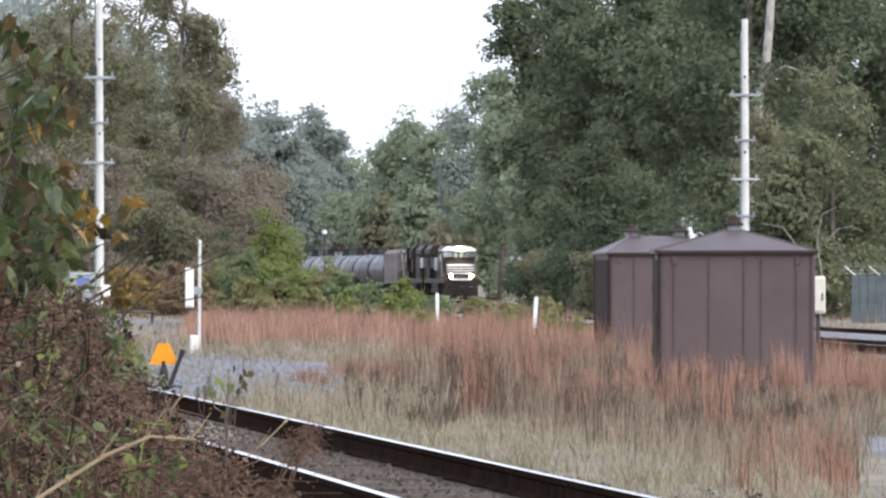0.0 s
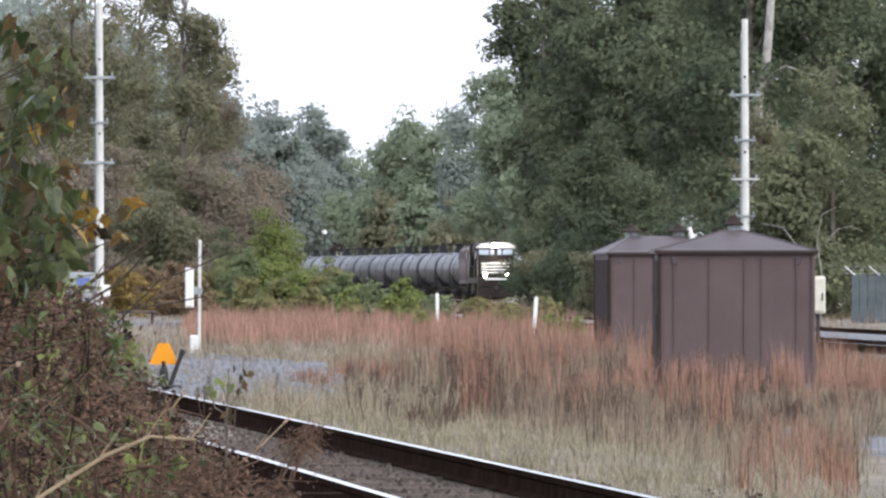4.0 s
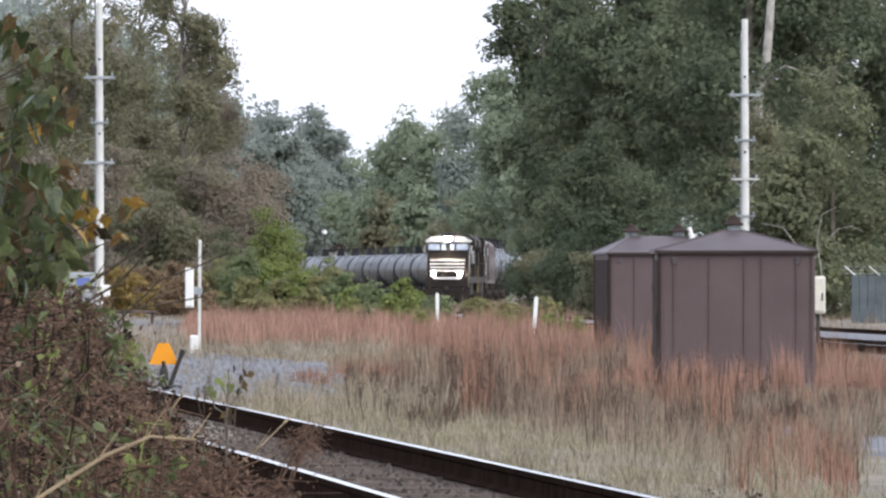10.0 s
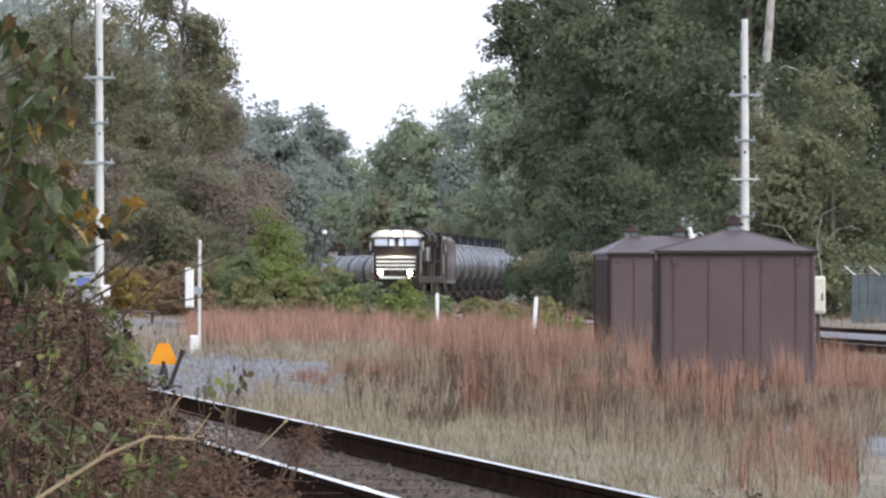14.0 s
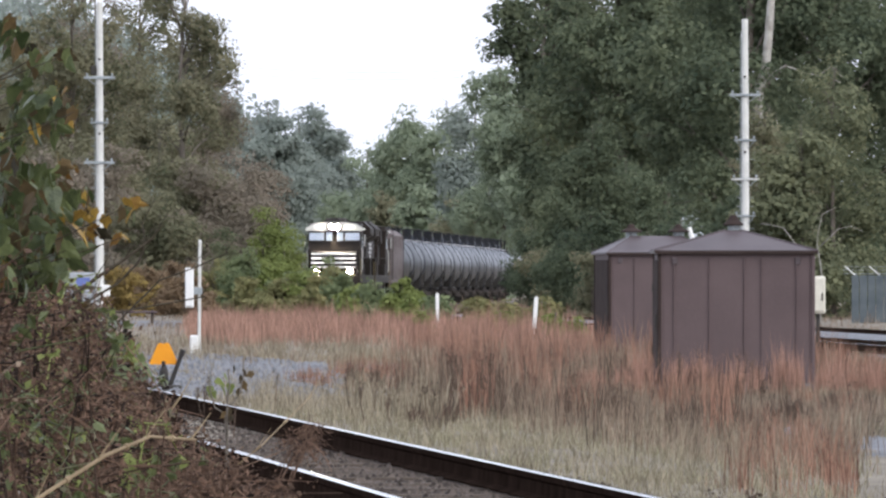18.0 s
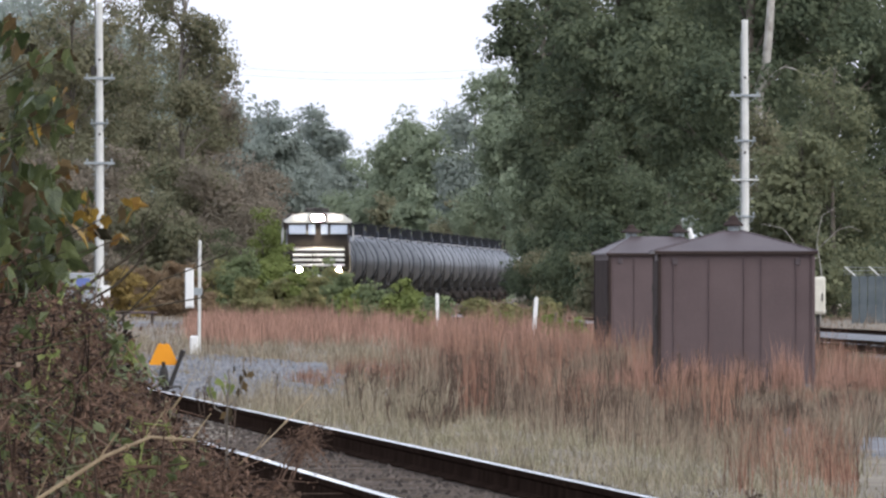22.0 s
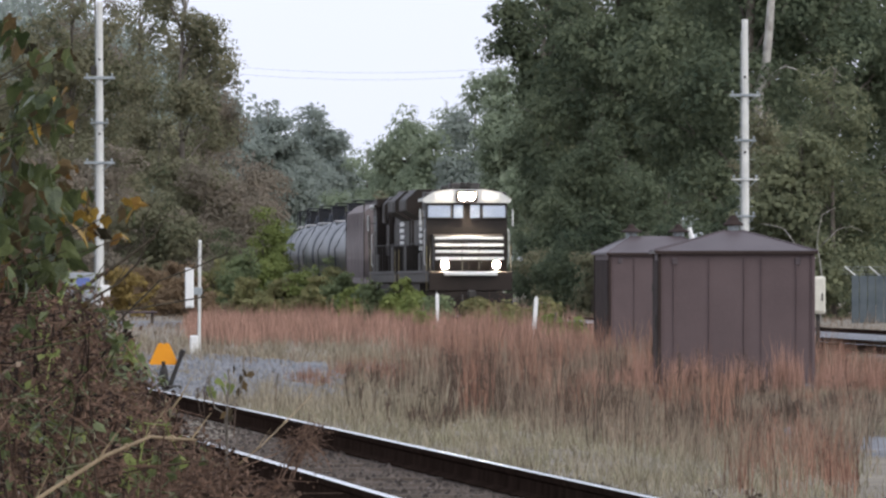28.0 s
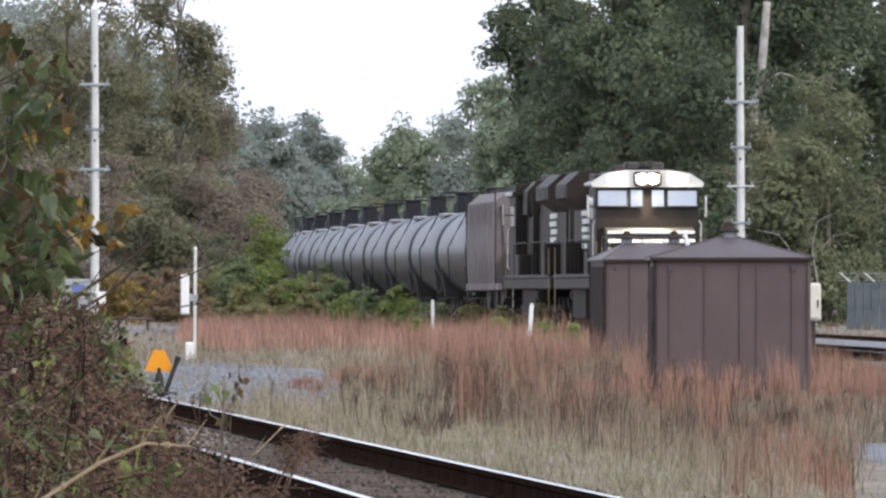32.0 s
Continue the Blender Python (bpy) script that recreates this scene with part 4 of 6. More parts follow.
def tree(x, y, height, radius, material, label, seed, base=.25, n_clump=520, per=22, leaf=.3, clump=.55, bark=None, z0=None, lean=0.0, lobe_n=11, name="tree", squash=1.0, gaps=0.0, sprays=(), lump=1.0):
    r = np.random.default_rng(seed)
    z0 = ground_z(x, y) if z0 is None else z0
    o = thing(name, label, "tree" if name == "tree" else "shrub", x, y, z0)
    top = np.array([lean * height, 0, height])
    trunk = Shape()
    bend = r.normal(0, .02, 2) * height
    pts = [np.array([0, 0, -.3]), np.array([bend[0] * .5, bend[1] * .5, height * .3]), np.array([bend[0], bend[1], 0]) + top * .6, top * .93]
    rad = max(.04, height * .009)
    trunk.tube(pts, [rad * 1.25, rad, rad * .6, rad * .12], 9)
    lobes = []
    for k in range(lobe_n):
        zz = height * (base + (1 - base) * (k + .5) / lobe_n)
        prof = math.sin(math.pi * min(1, max(.08, ((zz / height) - base) / (1 - base) * .8 + .18))) ** .7
        ang = r.uniform(0, 2 * math.pi)
        off = radius * prof * r.uniform(.25, .62) * (1.25 if lump < 1 else 1)
        lr = radius * prof * r.uniform(.42, .68) * lump
        c = np.array([math.cos(ang) * off + lean * zz, math.sin(ang) * off, zz])
        lobes.append((*c, lr, min(lr * .8 * squash, (height - zz) + lr * .2)))
        st = np.array([lean * zz + bend[0] * .6, bend[1] * .6, max(height * base * .6, zz - radius * .5)])
        mid = (st + c) / 2 + np.array([0, 0, radius * .08])
        trunk.tube([st, mid, c], [rad * .42, rad * .28, rad * .08], 6)
        for j in range(3):
            e = c + r.normal(size=3) * lr * .6
            trunk.tube([mid * .4 + c * .6, e], [rad * .14, rad * .04], 4)
    for sx, sz, lr in sprays:
        lobes.append((sx, 0, sz, lr, lr * .7))
        trunk.tube([(sx * .2, 0, sz - .8), (sx * .6, 0, sz - .1), (sx, 0, sz)], [rad * .2, rad * .12, rad * .04], 5)
    part("trunk", trunk, bark or M_BARK, o, smooth=True)
    pts, face = crown_points(r, int(n_clump * .52), int(per * 2.0), lobes, clump * 1.15)
    if gaps:
        keep = np.array([noise.noise(Vector(p * .55) + Vector((seed, 0, 0))) > -.25 + gaps * .3 for p in pts])
        pts, face = pts[keep], face[keep]
    pts[:, 2] = np.maximum(pts[:, 2], .15)
    v, q = leaves(pts, leaf, r, face)
    part("crown", Shape().bulk(v, q), material, o, smooth=True)
    return o


# dark wood along the right of the line
tree(9.6, 623, 25, 6.0, M_LEAF_DARK, "tall dark green broadleaf tree at the wood's edge", 11, base=.1, n_clump=2012, leaf=0.24, lobe_n=30, lump=.72)
tree(13.2, 497, 27, 5.2, M_LEAF_DARK, "tall dark broadleaf tree around a pale trunk", 12, base=.12, n_clump=1500, leaf=0.22, lean=.02, lobe_n=26, lump=.72)
tree(17.2, 525, 26, 6.5, M_LEAF_DARK, "tall dark green tree in the wood beyond the fence", 13, base=.08, n_clump=1750, leaf=0.24, lobe_n=30, lump=.72)
tree(16.0, 682, 28, 8.0, M_LEAF_DARK, "large dark tree deep in the wood", 14, base=.05, n_clump=1925, leaf=0.28, lobe_n=34, lump=.72)
tree(24.0, 595, 27, 8.0, M_LEAF_DARK, "broad dark tree at the wood's far side", 15, base=.05, n_clump=1575, leaf=0.28, lobe_n=34, lump=.72)
tree(12.4, 752, 27, 7.0, M_LEAF_MID, "tall mid-green tree behind the wood's edge", 16, base=.1, n_clump=1575, leaf=0.28, lobe_n=30, lump=.72)
tree(13.6, 434, 7.9, 2.4, M_LEAF_MID, "yellowish olive young tree beside the pole", 17, base=.08, n_clump=330, per=24, leaf=.2, clump=.35)
tree(16.1, 469, 11, 3.0, M_LEAF_MID, "mid-green young tree behind the fence", 18, base=.05, n_clump=735, leaf=0.16, clump=.42)
tree(6.9, 525, 9.5, 2.2, M_LEAF_DARK, "dark slender understorey tree by the curve", 19, base=.03, n_clump=735, leaf=0.15, clump=.4)
tree(9.0, 560, 8.0, 2.6, M_LEAF_DARK, "dark understorey tree below the tall wood", 20, base=.02, n_clump=735, leaf=0.16, clump=.42)
tree(7.0, 602, 7.5, 2.4, M_LEAF_DARK, "dark understorey tree near the curve", 21, base=.02, n_clump=525, leaf=0.16, clump=.42)
tree(6.3, 640, 24.5, 2.5, M_LEAF_DARK, "dark slim tree at the wood's rim", 22, base=.05, n_clump=1400, leaf=.24, sprays=((-3.25, 14.7, .45), (-2.85, 15.0, .5), (-2.45, 15.4, .55), (-2.9, 16.7, .5), (-2.4, 16.4, .6), (-2.2, 14.6, .6), (-1.9, 15.6, .7), (-1.9, 17.2, .7)), lobe_n=22, lump=.72)
tree(12.9, 665, 26, 3.8, M_LEAF_DARK, "tall dark tree filling the wood's edge", 23, base=.2, n_clump=1100, leaf=.26, lobe_n=24, lump=.72)
# middle distance behind the curve; the silver-green leaf colour includes some haze
tree(5.2, 1050, 23, 5.2, M_LEAF_SILVER_HAZE, "silvery green tree rising beyond the curve", 30, base=.25, n_clump=1225, leaf=0.3, clump=.7)
tree(9.5, 998, 22, 5.0, M_LEAF_SILVER_HAZE, "silver-green tree beside a silvery one", 31, base=.2, n_clump=1050, leaf=0.3, clump=.7)
tree(-3.5, 1330, 22.5, 5.0, M_LEAF_SILVER_HAZE, "tall green tree in the distance", 32, base=.15, n_clump=1050, leaf=0.37, clump=.85)
tree(-9.4, 1400, 19, 5.0, M_LEAF_SILVER_HAZE, "green tree in the far gap", 33, base=.1, n_clump=787, leaf=0.37, clump=.85)
tree(3.5, 1260, 22, 5.0, M_LEAF_HAZE, "haze-tinted tree behind the curve", 34, base=.1, n_clump=875, leaf=0.37, clump=.85)
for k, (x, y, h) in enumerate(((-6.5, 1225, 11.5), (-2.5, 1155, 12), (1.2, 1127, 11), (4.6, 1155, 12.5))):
    tree(x, y, h, 3.4, (M_LEAF_OLIVE, M_LEAF_SILVER_HAZE)[k % 2], "rounded olive-green tree behind the curving track", 40 + k, base=.04, n_clump=330, leaf=.42, clump=.6)
tree(-6.3, 1365, 20.5, 4.5, M_LEAF_SILVER_HAZE, "pale green tree in the far gap", 36, base=.05, n_clump=800, leaf=.37, clump=.85)
tree(.3, 1300, 23.5, 5.0, M_LEAF_SILVER_HAZE, "green tree beyond the curving track", 37, base=.08, n_clump=900, leaf=.37, clump=.85)
# trees left of the gap; haze is put into the pale bluish leaf colour
tree(-24.5, 1592, 28, 8, M_LEAF_HAZE, "haze-tinted tree on the far slope", 50, base=.05, n_clump=3000, leaf=0.46, clump=1.0)
tree(-18.5, 1617, 27, 5.5, M_LEAF_HAZE, "haze-tinted tree standing far off", 51, base=.1, n_clump=2600, leaf=0.46, clump=1.0)
tree(-14.8, 1645, 21, 4.5, M_LEAF_HAZE, "small haze-tinted tree at the far gap", 52, base=.05, n_clump=1900, leaf=0.46, clump=1.0)
tree(-20.8, 1630, 26.5, 4.6, M_LEAF_HAZE, "haze-tinted tree in the far row", 55, base=.05, n_clump=1700, leaf=.46, clump=1.0)
tree(-16.9, 1650, 23.5, 3.8, M_LEAF_HAZE, "haze-tinted tree closing the far row", 56, base=.05, n_clump=1400, leaf=.46, clump=1.0)
tree(-17.0, 1015, 14, 4.2, M_LEAF_BROWN, "thin brownish tree behind the green sapling", 53, base=.05, n_clump=735, leaf=0.24, clump=.6)
tree(-24.0, 1155, 19, 5.5, M_LEAF_BROWN, "bare-looking brown tree on the far slope", 54, base=.05, n_clump=735, leaf=0.28, clump=.7)
# autumn wood on the left
tree(-16.1, 718, 23.3, 4.5, M_LEAF_OLIVE, "tall olive autumn tree with gaps in its crown", 60, base=.12, n_clump=1330, leaf=0.2, gaps=.3, lobe_n=26, lump=.62)
tree(-21.5, 665, 21, 5.0, M_LEAF_OLIVE, "olive autumn tree behind the white pole", 61, base=.08, n_clump=1225, leaf=0.2, lobe_n=26, lump=.62)
tree(-15.6, 756, 17.0, 2.8, M_LEAF_BROWN, "turning brown tree at the wood's edge", 62, base=.05, n_clump=980, leaf=0.2)
tree(-26.0, 735, 19.5, 6.0, M_LEAF_OLIVE, "broad olive tree at the edge of the autumn wood", 63, base=.05, n_clump=1225, leaf=0.22, lobe_n=26, lump=.62)
tree(-13.4, 648, 9.5, 3.0, M_LEAF_BROWN, "brown thicket tree above russet shrubs", 64, base=.02, n_clump=735, leaf=0.16, clump=.42)
tree(-17.4, 595, 9.0, 3.0, M_LEAF_BROWN, "brown thicket tree by the gravel road", 65, base=.02, n_clump=735, leaf=0.16, clump=.42)
tree(-20.5, 578, 9.0, 3.0, M_LEAF_BROWN, "brown thicket tree behind the equipment boxes", 66, base=.02, n_clump=665, leaf=0.16, clump=.42)
for k, (x, y, h, rr, m) in enumerate(((5.3, 560, 3.4, 1.5, M_LEAF_OLIVE), (5.8, 540, 4.2, 1.6, M_LEAF_DARK), (7.6, 520, 5.0, 1.9, M_LEAF_DARK), (6.3, 480, 3.2, 1.3, M_LEAF_OLIVE), (5.6, 690, 4.5, 1.9, M_LEAF_DARK),
                                      (6.5, 760, 6.0, 2.4, M_LEAF_DARK), (6.8, 850, 8.0, 2.4, M_LEAF_MID), (8.5, 470, 4.0, 1.6, M_LEAF_DARK), (10.0, 480, 5.0, 2.0, M_LEAF_DARK), (12.3, 470, 5.5, 2.0, M_LEAF_DARK))):
    tree(x, y, h, rr, m, "dense undergrowth shrub below the dark wood", 200 + k, base=.02, n_clump=230, per=24, leaf=.15, clump=.3, name="bush", lobe_n=8)
for k, (x, y, h, rr, m) in enumerate(((-19.5, 735, 23, 4.6, M_LEAF_OLIVE), (-23.0, 750, 23.5, 4.6, M_LEAF_BROWN), (-13.6, 790, 10.0, 2.8, M_LEAF_BROWN), (-16.2, 650, 11, 3.2, M_LEAF_OLIVE), (-11.6, 700, 7.0, 2.2, M_LEAF_BROWN),
                                      (-18.8, 600, 7.5, 2.8, M_LEAF_BROWN), (-15.0, 590, 6.5, 2.4, M_LEAF_OLIVE))):
    tree(x, y, h, rr, m, "autumn tree in the grey-brown thicket", 220 + k, base=.04, n_clump=900 if h > 12 else 420, per=22, leaf=.19, clump=.5)
for k, (x, y, h, rr) in enumerate(((-16.0, 540, 3.6, 1.7), (-13.6, 520, 2.9, 1.5), (-12.0, 545, 2.7, 1.4), (-17.5, 510, 3.2, 1.6))):
    tree(x, y, h, rr, M_LEAF_RUSSET if k % 2 else M_LEAF_BROWN, "russet undergrowth shrub behind the gravel road", 240 + k, base=.02, n_clump=170, per=24, leaf=.14, clump=.28, name="bush", lobe_n=8)


def snag(x, y, label, points, rad):
    """A pale dead trunk with crooked limbs: each limb a list of places."""
    o = thing("dead_tree", label, "tree", x, y, ground_z(x, y))
    for k, (pts, f) in enumerate(points):
        part("trunk" if k == 0 else "limb", Shape().tube(spline(pts, .35), np.linspace(rad * f, rad * f * .45, len(spline(pts, .35))), 8), M_PALEBARK, o, smooth=True)


snag(13.9, 494, "pale bare sycamore trunk rising among dark foliage", [([(0, 0, -.3), (-.1, 0, 5), (-.25, .2, 9.3), (.1, .1, 11), (.35, 0, 14)], 1.0),
     ([(-.1, 0, 10.2), (.9, -.2, 10.9), (1.7, -.2, 10.6), (2.5, -.3, 10.5), (3.3, -.3, 10.2)], .1), ([(2.4, -.3, 10.5), (2.9, -.3, 10.9), (3.4, -.3, 10.4)], .07)], .36)
snag(14.0, 424, "pale crooked dead limbs beside the yard fence", [([(0, 0, -.3), (.1, 0, 1.6), (-.1, 0, 3.0)], 1.0), ([(-.1, 0, 2.4), (-.9, -.1, 2.9), (-1.3, -.2, 3.5), (-2.2, -.2, 3.7)], .6),
     ([(-.5, 0, 2.7), (-1.2, -.1, 2.3), (-2.0, -.2, 2.9)], .5), ([(0, 0, 2.8), (.9, -.1, 3.6), (1.6, -.2, 3.4)], .5), ([(-.1, 0, 2.9), (.1, -.1, 4.0), (.6, -.1, 4.3)], .45)], .034)
tree(12.9, 455, 9.0, 1.9, M_LEAF_OLIVE, "greyish young tree before the pale trunk", 250, base=.06, n_clump=330, per=24, leaf=.16, clump=.36)
# fresh green sapling and shrubs before the train
tree(-9.5, 602, 5.5, 2.3, M_LEAF_BRIGHT, "fresh yellow-green sapling beside the track", 70, base=.03, n_clump=455, per=24, leaf=0.13, clump=.3)
tree(-11.2, 588, 4.2, 1.7, M_LEAF_MID, "green bush at the sapling's foot", 71, base=.03, n_clump=350, leaf=0.13, clump=.3, name="bush")
SHRUBS = [(-9.0, 518, 2.6, 1.5, 0), (-7.6, 500, 2.2, 1.3, 6), (-10.6, 525, 2.8, 1.6, 2), (-6.0, 483, 2.1, 1.1, 0), (-5.3, 466, 1.9, 1.0, 6),
          (-3.9, 444, 1.75, .9, 0), (-4.3, 455, 1.9, 1.0, 2), (-2.5, 424, 1.4, .75, 0), (-1.5, 406, 1.35, .7, 3), (-1.0, 392, 1.1, .6, 3),
          (-.2, 378, 1.0, .5, 0), (-12.5, 532, 2.4, 1.5, 4), (-14.0, 511, 2.3, 1.5, 5), (-11.3, 497, 1.9, 1.2, 4), (-8.2, 483, 1.5, 1.0, 2), (-7.2, 515, 3.0, 1.2, 6), (-6.6, 470, 1.6, 1.1, 2), (-8.4, 498, 2.6, 1.2, 0), (-5.0, 452, 1.5, .9, 2),
          (-3.2, 430, 1.3, .8, 6), (-4.8, 480, 2.5, .9, 0), (-10.0, 470, 1.2, 1.1, 4), (-7.0, 440, .9, .9, 2), (2.2, 356, 1.0, .6, 2), (3.0, 345, 1.15, .6, 2), (1.2, 372, 1.0, .6, 2)]
for k, (x, y, h, rr, kind) in enumerate(SHRUBS):
    h *= 1.15 if h > 1.3 else 1
    m, lab = ((M_LEAF_FRESH, "leafy green shrub in front of the main line"), (M_LEAF_DARK, "dark green shrub beside the main line"),
              (M_LEAF_GOLDEN, "golden olive shrub among dry grass"), (M_LEAF_BRIGHT, "small fresh green shrub near the rails"),
              (M_LEAF_RUSSET, "russet autumn shrub at the field's edge"), (M_LEAF_YELLOW, "yellowing shrub near the gravel road"), (M_LEAF_BRIGHT, "bright leafy shrub beside the main line"))[kind]
    tree(x, y, h, rr, m, lab, 100 + k, base=.02, n_clump=110, per=22, leaf=.15, clump=.2, name="bush", lobe_n=7)
for k, (x, y, h) in enumerate(((-.55, 322, .55), (2.9, 294, .55), (3.6, 290, .4), (1.6, 315, .5))):
    tree(x, y, h + .25, .4, M_LEAF_BRIGHT, "small green weed in the red grass", 130 + k, base=.02, n_clump=30, per=18, leaf=.09, clump=.1, name="weed", lobe_n=5)


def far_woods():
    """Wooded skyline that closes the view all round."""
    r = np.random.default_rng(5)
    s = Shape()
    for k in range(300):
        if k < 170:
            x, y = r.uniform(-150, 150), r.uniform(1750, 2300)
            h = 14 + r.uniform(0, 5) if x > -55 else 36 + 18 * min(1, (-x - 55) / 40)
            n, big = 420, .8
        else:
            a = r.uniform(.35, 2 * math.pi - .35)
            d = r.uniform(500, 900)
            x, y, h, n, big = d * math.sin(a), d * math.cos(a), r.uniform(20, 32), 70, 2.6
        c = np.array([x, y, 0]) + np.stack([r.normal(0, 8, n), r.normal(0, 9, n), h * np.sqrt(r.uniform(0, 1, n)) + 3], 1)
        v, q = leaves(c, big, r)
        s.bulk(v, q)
    tagged(part("far_woods", s, M_LEAF_HAZE, smooth=True), "wooded skyline in the far distance, tinted for haze", "woods", kind="stuff")


far_woods()


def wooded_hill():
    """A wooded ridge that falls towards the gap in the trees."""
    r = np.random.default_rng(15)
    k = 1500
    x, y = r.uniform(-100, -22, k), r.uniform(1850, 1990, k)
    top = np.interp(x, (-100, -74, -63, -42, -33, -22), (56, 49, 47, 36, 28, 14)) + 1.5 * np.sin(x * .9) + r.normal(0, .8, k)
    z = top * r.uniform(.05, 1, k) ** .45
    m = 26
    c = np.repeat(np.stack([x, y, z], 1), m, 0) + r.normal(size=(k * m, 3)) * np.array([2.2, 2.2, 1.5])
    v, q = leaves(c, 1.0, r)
    tagged(part("wooded_hill", Shape().bulk(v, q), M_LEAF_HAZE, smooth=True), "wooded hillside rising far behind the autumn trees", "hill", kind="stuff")


wooded_hill()
# ---- grass: depths in the field plan count in strides of 3.5 m ----
STRIDE = 3.5

def blades(x, y, n, height, spread, width, r, splay=.25):
    """Tufts of bent tapering blades: arrays of tuft places; n blades each."""
    m = len(x) * n
    bx = np.repeat(x, n) + r.normal(0, spread, m)
    by = np.repeat(y, n) + r.normal(0, spread * 2, m)
    h = np.repeat(height, n) * r.uniform(.55, 1.1, m)
    z = -.29 + .05 * np.sin(bx * .31 + by * .02) + .04 * np.sin(by * .066 - bx * .11)
    a = r.uniform(0, 2 * np.pi, m)
    w = np.repeat(width, n) * r.uniform(.6, 1.3, m) / 2
    dx, dy = np.cos(a) * w, np.sin(a) * w
    lx, ly = r.normal(0, splay, m) * h, r.normal(0, splay, m) * h
    p = lambda k, f, s: np.stack([bx + lx * f + s * dx * k, by + ly * f + s * dy * k, z + h * (f if f < 1 else .96)], 1)
    v = np.stack([p(1, 0, -1), p(1, 0, 1), p(.8, .5, 1), p(.8, .5, -1), p(0, 1.0, 1)], 1)
    v[:, 2:4, 0] -= (lx * .2)[:, None]
    v[:, 2:4, 1] -= (ly * .2)[:, None]
    i = np.arange(m)[:, None] * 5
    f = (i + np.array([[0, 1, 2, 3]])).tolist() + (i + np.array([[3, 2, 4]])).tolist()
    return v.reshape(-1, 3), f


def tufts(v, q):
    s = Shape()
    s.v.append(v)
    s.f, s.n = q, len(v)
    return s


def near_dist(y):
    """Signed distance to the right of the near track's middle, at a depth in strides."""
    return .48 - (y - 18.89) * .2397


def main_x(y):
    return np.interp(-STRIDE * y, -LINE[:, 1], LINE[:, 0])


def on_shed(x, y):
    return ((abs(x - 4.31) < 1.25) & (abs(y - 48.34) < .38)) | ((abs(x - 4.1) < 1.2) & (abs(y - 62.94) < .42))


def patch(x, y, f, seed):
    return np.sin(x * f + seed) * np.sin(y * f * .55 + seed * 2.1) + .5 * np.sin(x * f * 2.3 + y * f * 1.1 + seed * 3)


def field(name, label, material, count, y0, y1, mask, height, n, spread, width, seed, power=1.0, splay=.2):
    r = np.random.default_rng(seed)
    y = y0 + (y1 - y0) * r.uniform(0, 1, count) ** power
    half = .15 * y + 1.0
    x = r.uniform(-1, 1, count) * half
    line_x = main_x(y)
    ok = mask(x, y) & ~on_shed(x, y) & ((x < line_x - 2.3) | (x > line_x + np.where(y < 125, 7.0, 2.3))) & (np.abs(x - near_dist(y)) > 1.55)
    x, y = x[ok], y[ok]
    drift = patch(x, y * 1.7, 2.1, seed) + .6 * patch(x, y * 1.3, 5.3, seed + 2)
    keep = r.uniform(-1.5, 1.3, len(x)) < drift + .5 * patch(x, y * 1.5, 11.0, seed + 1)
    x, y, drift = x[keep], y[keep], drift[keep]
    h = height(x, y, r) * np.clip(1 + .3 * drift + .25 * patch(x, y, 9.7, seed + 4), .4, 1.55)
    before = (x > 1.4) & (x < 6.4)
    h = h * np.where(before & (y > 36) & (y < 49), .42, np.where(before & (y > 31) & (y <= 36), .62, 1))
    h = h * np.where((x >= 6.4) & (y > 43) & (y < 64), .55, 1)
    h = h * np.where((x < .4 + .5 * drift) & (y > 41) & (y < 56.5) & (h < .4), .5, 1)
    v, q = blades(x, y * STRIDE, n, h, spread, np.full(len(x), width) * (.6 + y / 90), r, splay)
    tagged(part(name, tufts(v, q), material, smooth=True), label, "grass", kind="stuff")


OPEN = lambda x, y: (x < (-.011 + .007 * patch(x, y, 2.0, 3)) * y) & (y < 79 + 2 * patch(x, y, 1.1, 7))
right_of = lambda x, y: x - near_dist(y)
GRAVEL = lambda x, y: ((right_of(x, y) < 3.2 + .6 * patch(x, y, .8, 6)) & (y > 41) & (y < 66)) | ((np.abs(y - 57 + (x + 2) * .5) < 2.6 + 1.4 * patch(x, y, 1.7, 5)) & (x > -5.5) & (x < 1.0)) \
    | ((x > .128 * y) & (y > 22) & (y < 31.5))

field("short_grass", "pale tan short grass along the near rail", M_GRASS_TAN, 7000, 17, 50, lambda x, y: (right_of(x, y) > 1.5) & (right_of(x, y) < 4.2 + .4 * patch(x, y, 1.3, 1)) & ~GRAVEL(x, y),
      lambda x, y, r: r.uniform(.12, .3, len(x)), 12, .09, .007, 1, .8, .35)
field("short_grass", "pale greenish turf beside the near rail", M_GRASS_PALE, 9000, 19, 37, lambda x, y: (right_of(x, y) > 1.45) & (right_of(x, y) < 6.2 + .6 * patch(x, y, 1.7, 4)) & (x < .128 * y),
      lambda x, y, r: r.uniform(.05, .15, len(x)), 14, .1, .008, 51, .9, .4)
field("short_grass", "pale tan tufts around the gravel", M_GRASS_TAN, 9000, 36, 86, lambda x, y: (right_of(x, y) > 1.6) & (x < 2.5) & (patch(x, y, .9, 4) > -.6) & ~GRAVEL(x, y), lambda x, y, r: r.uniform(.1, .32, len(x)), 12, .12, .009, 2, 1, .35)
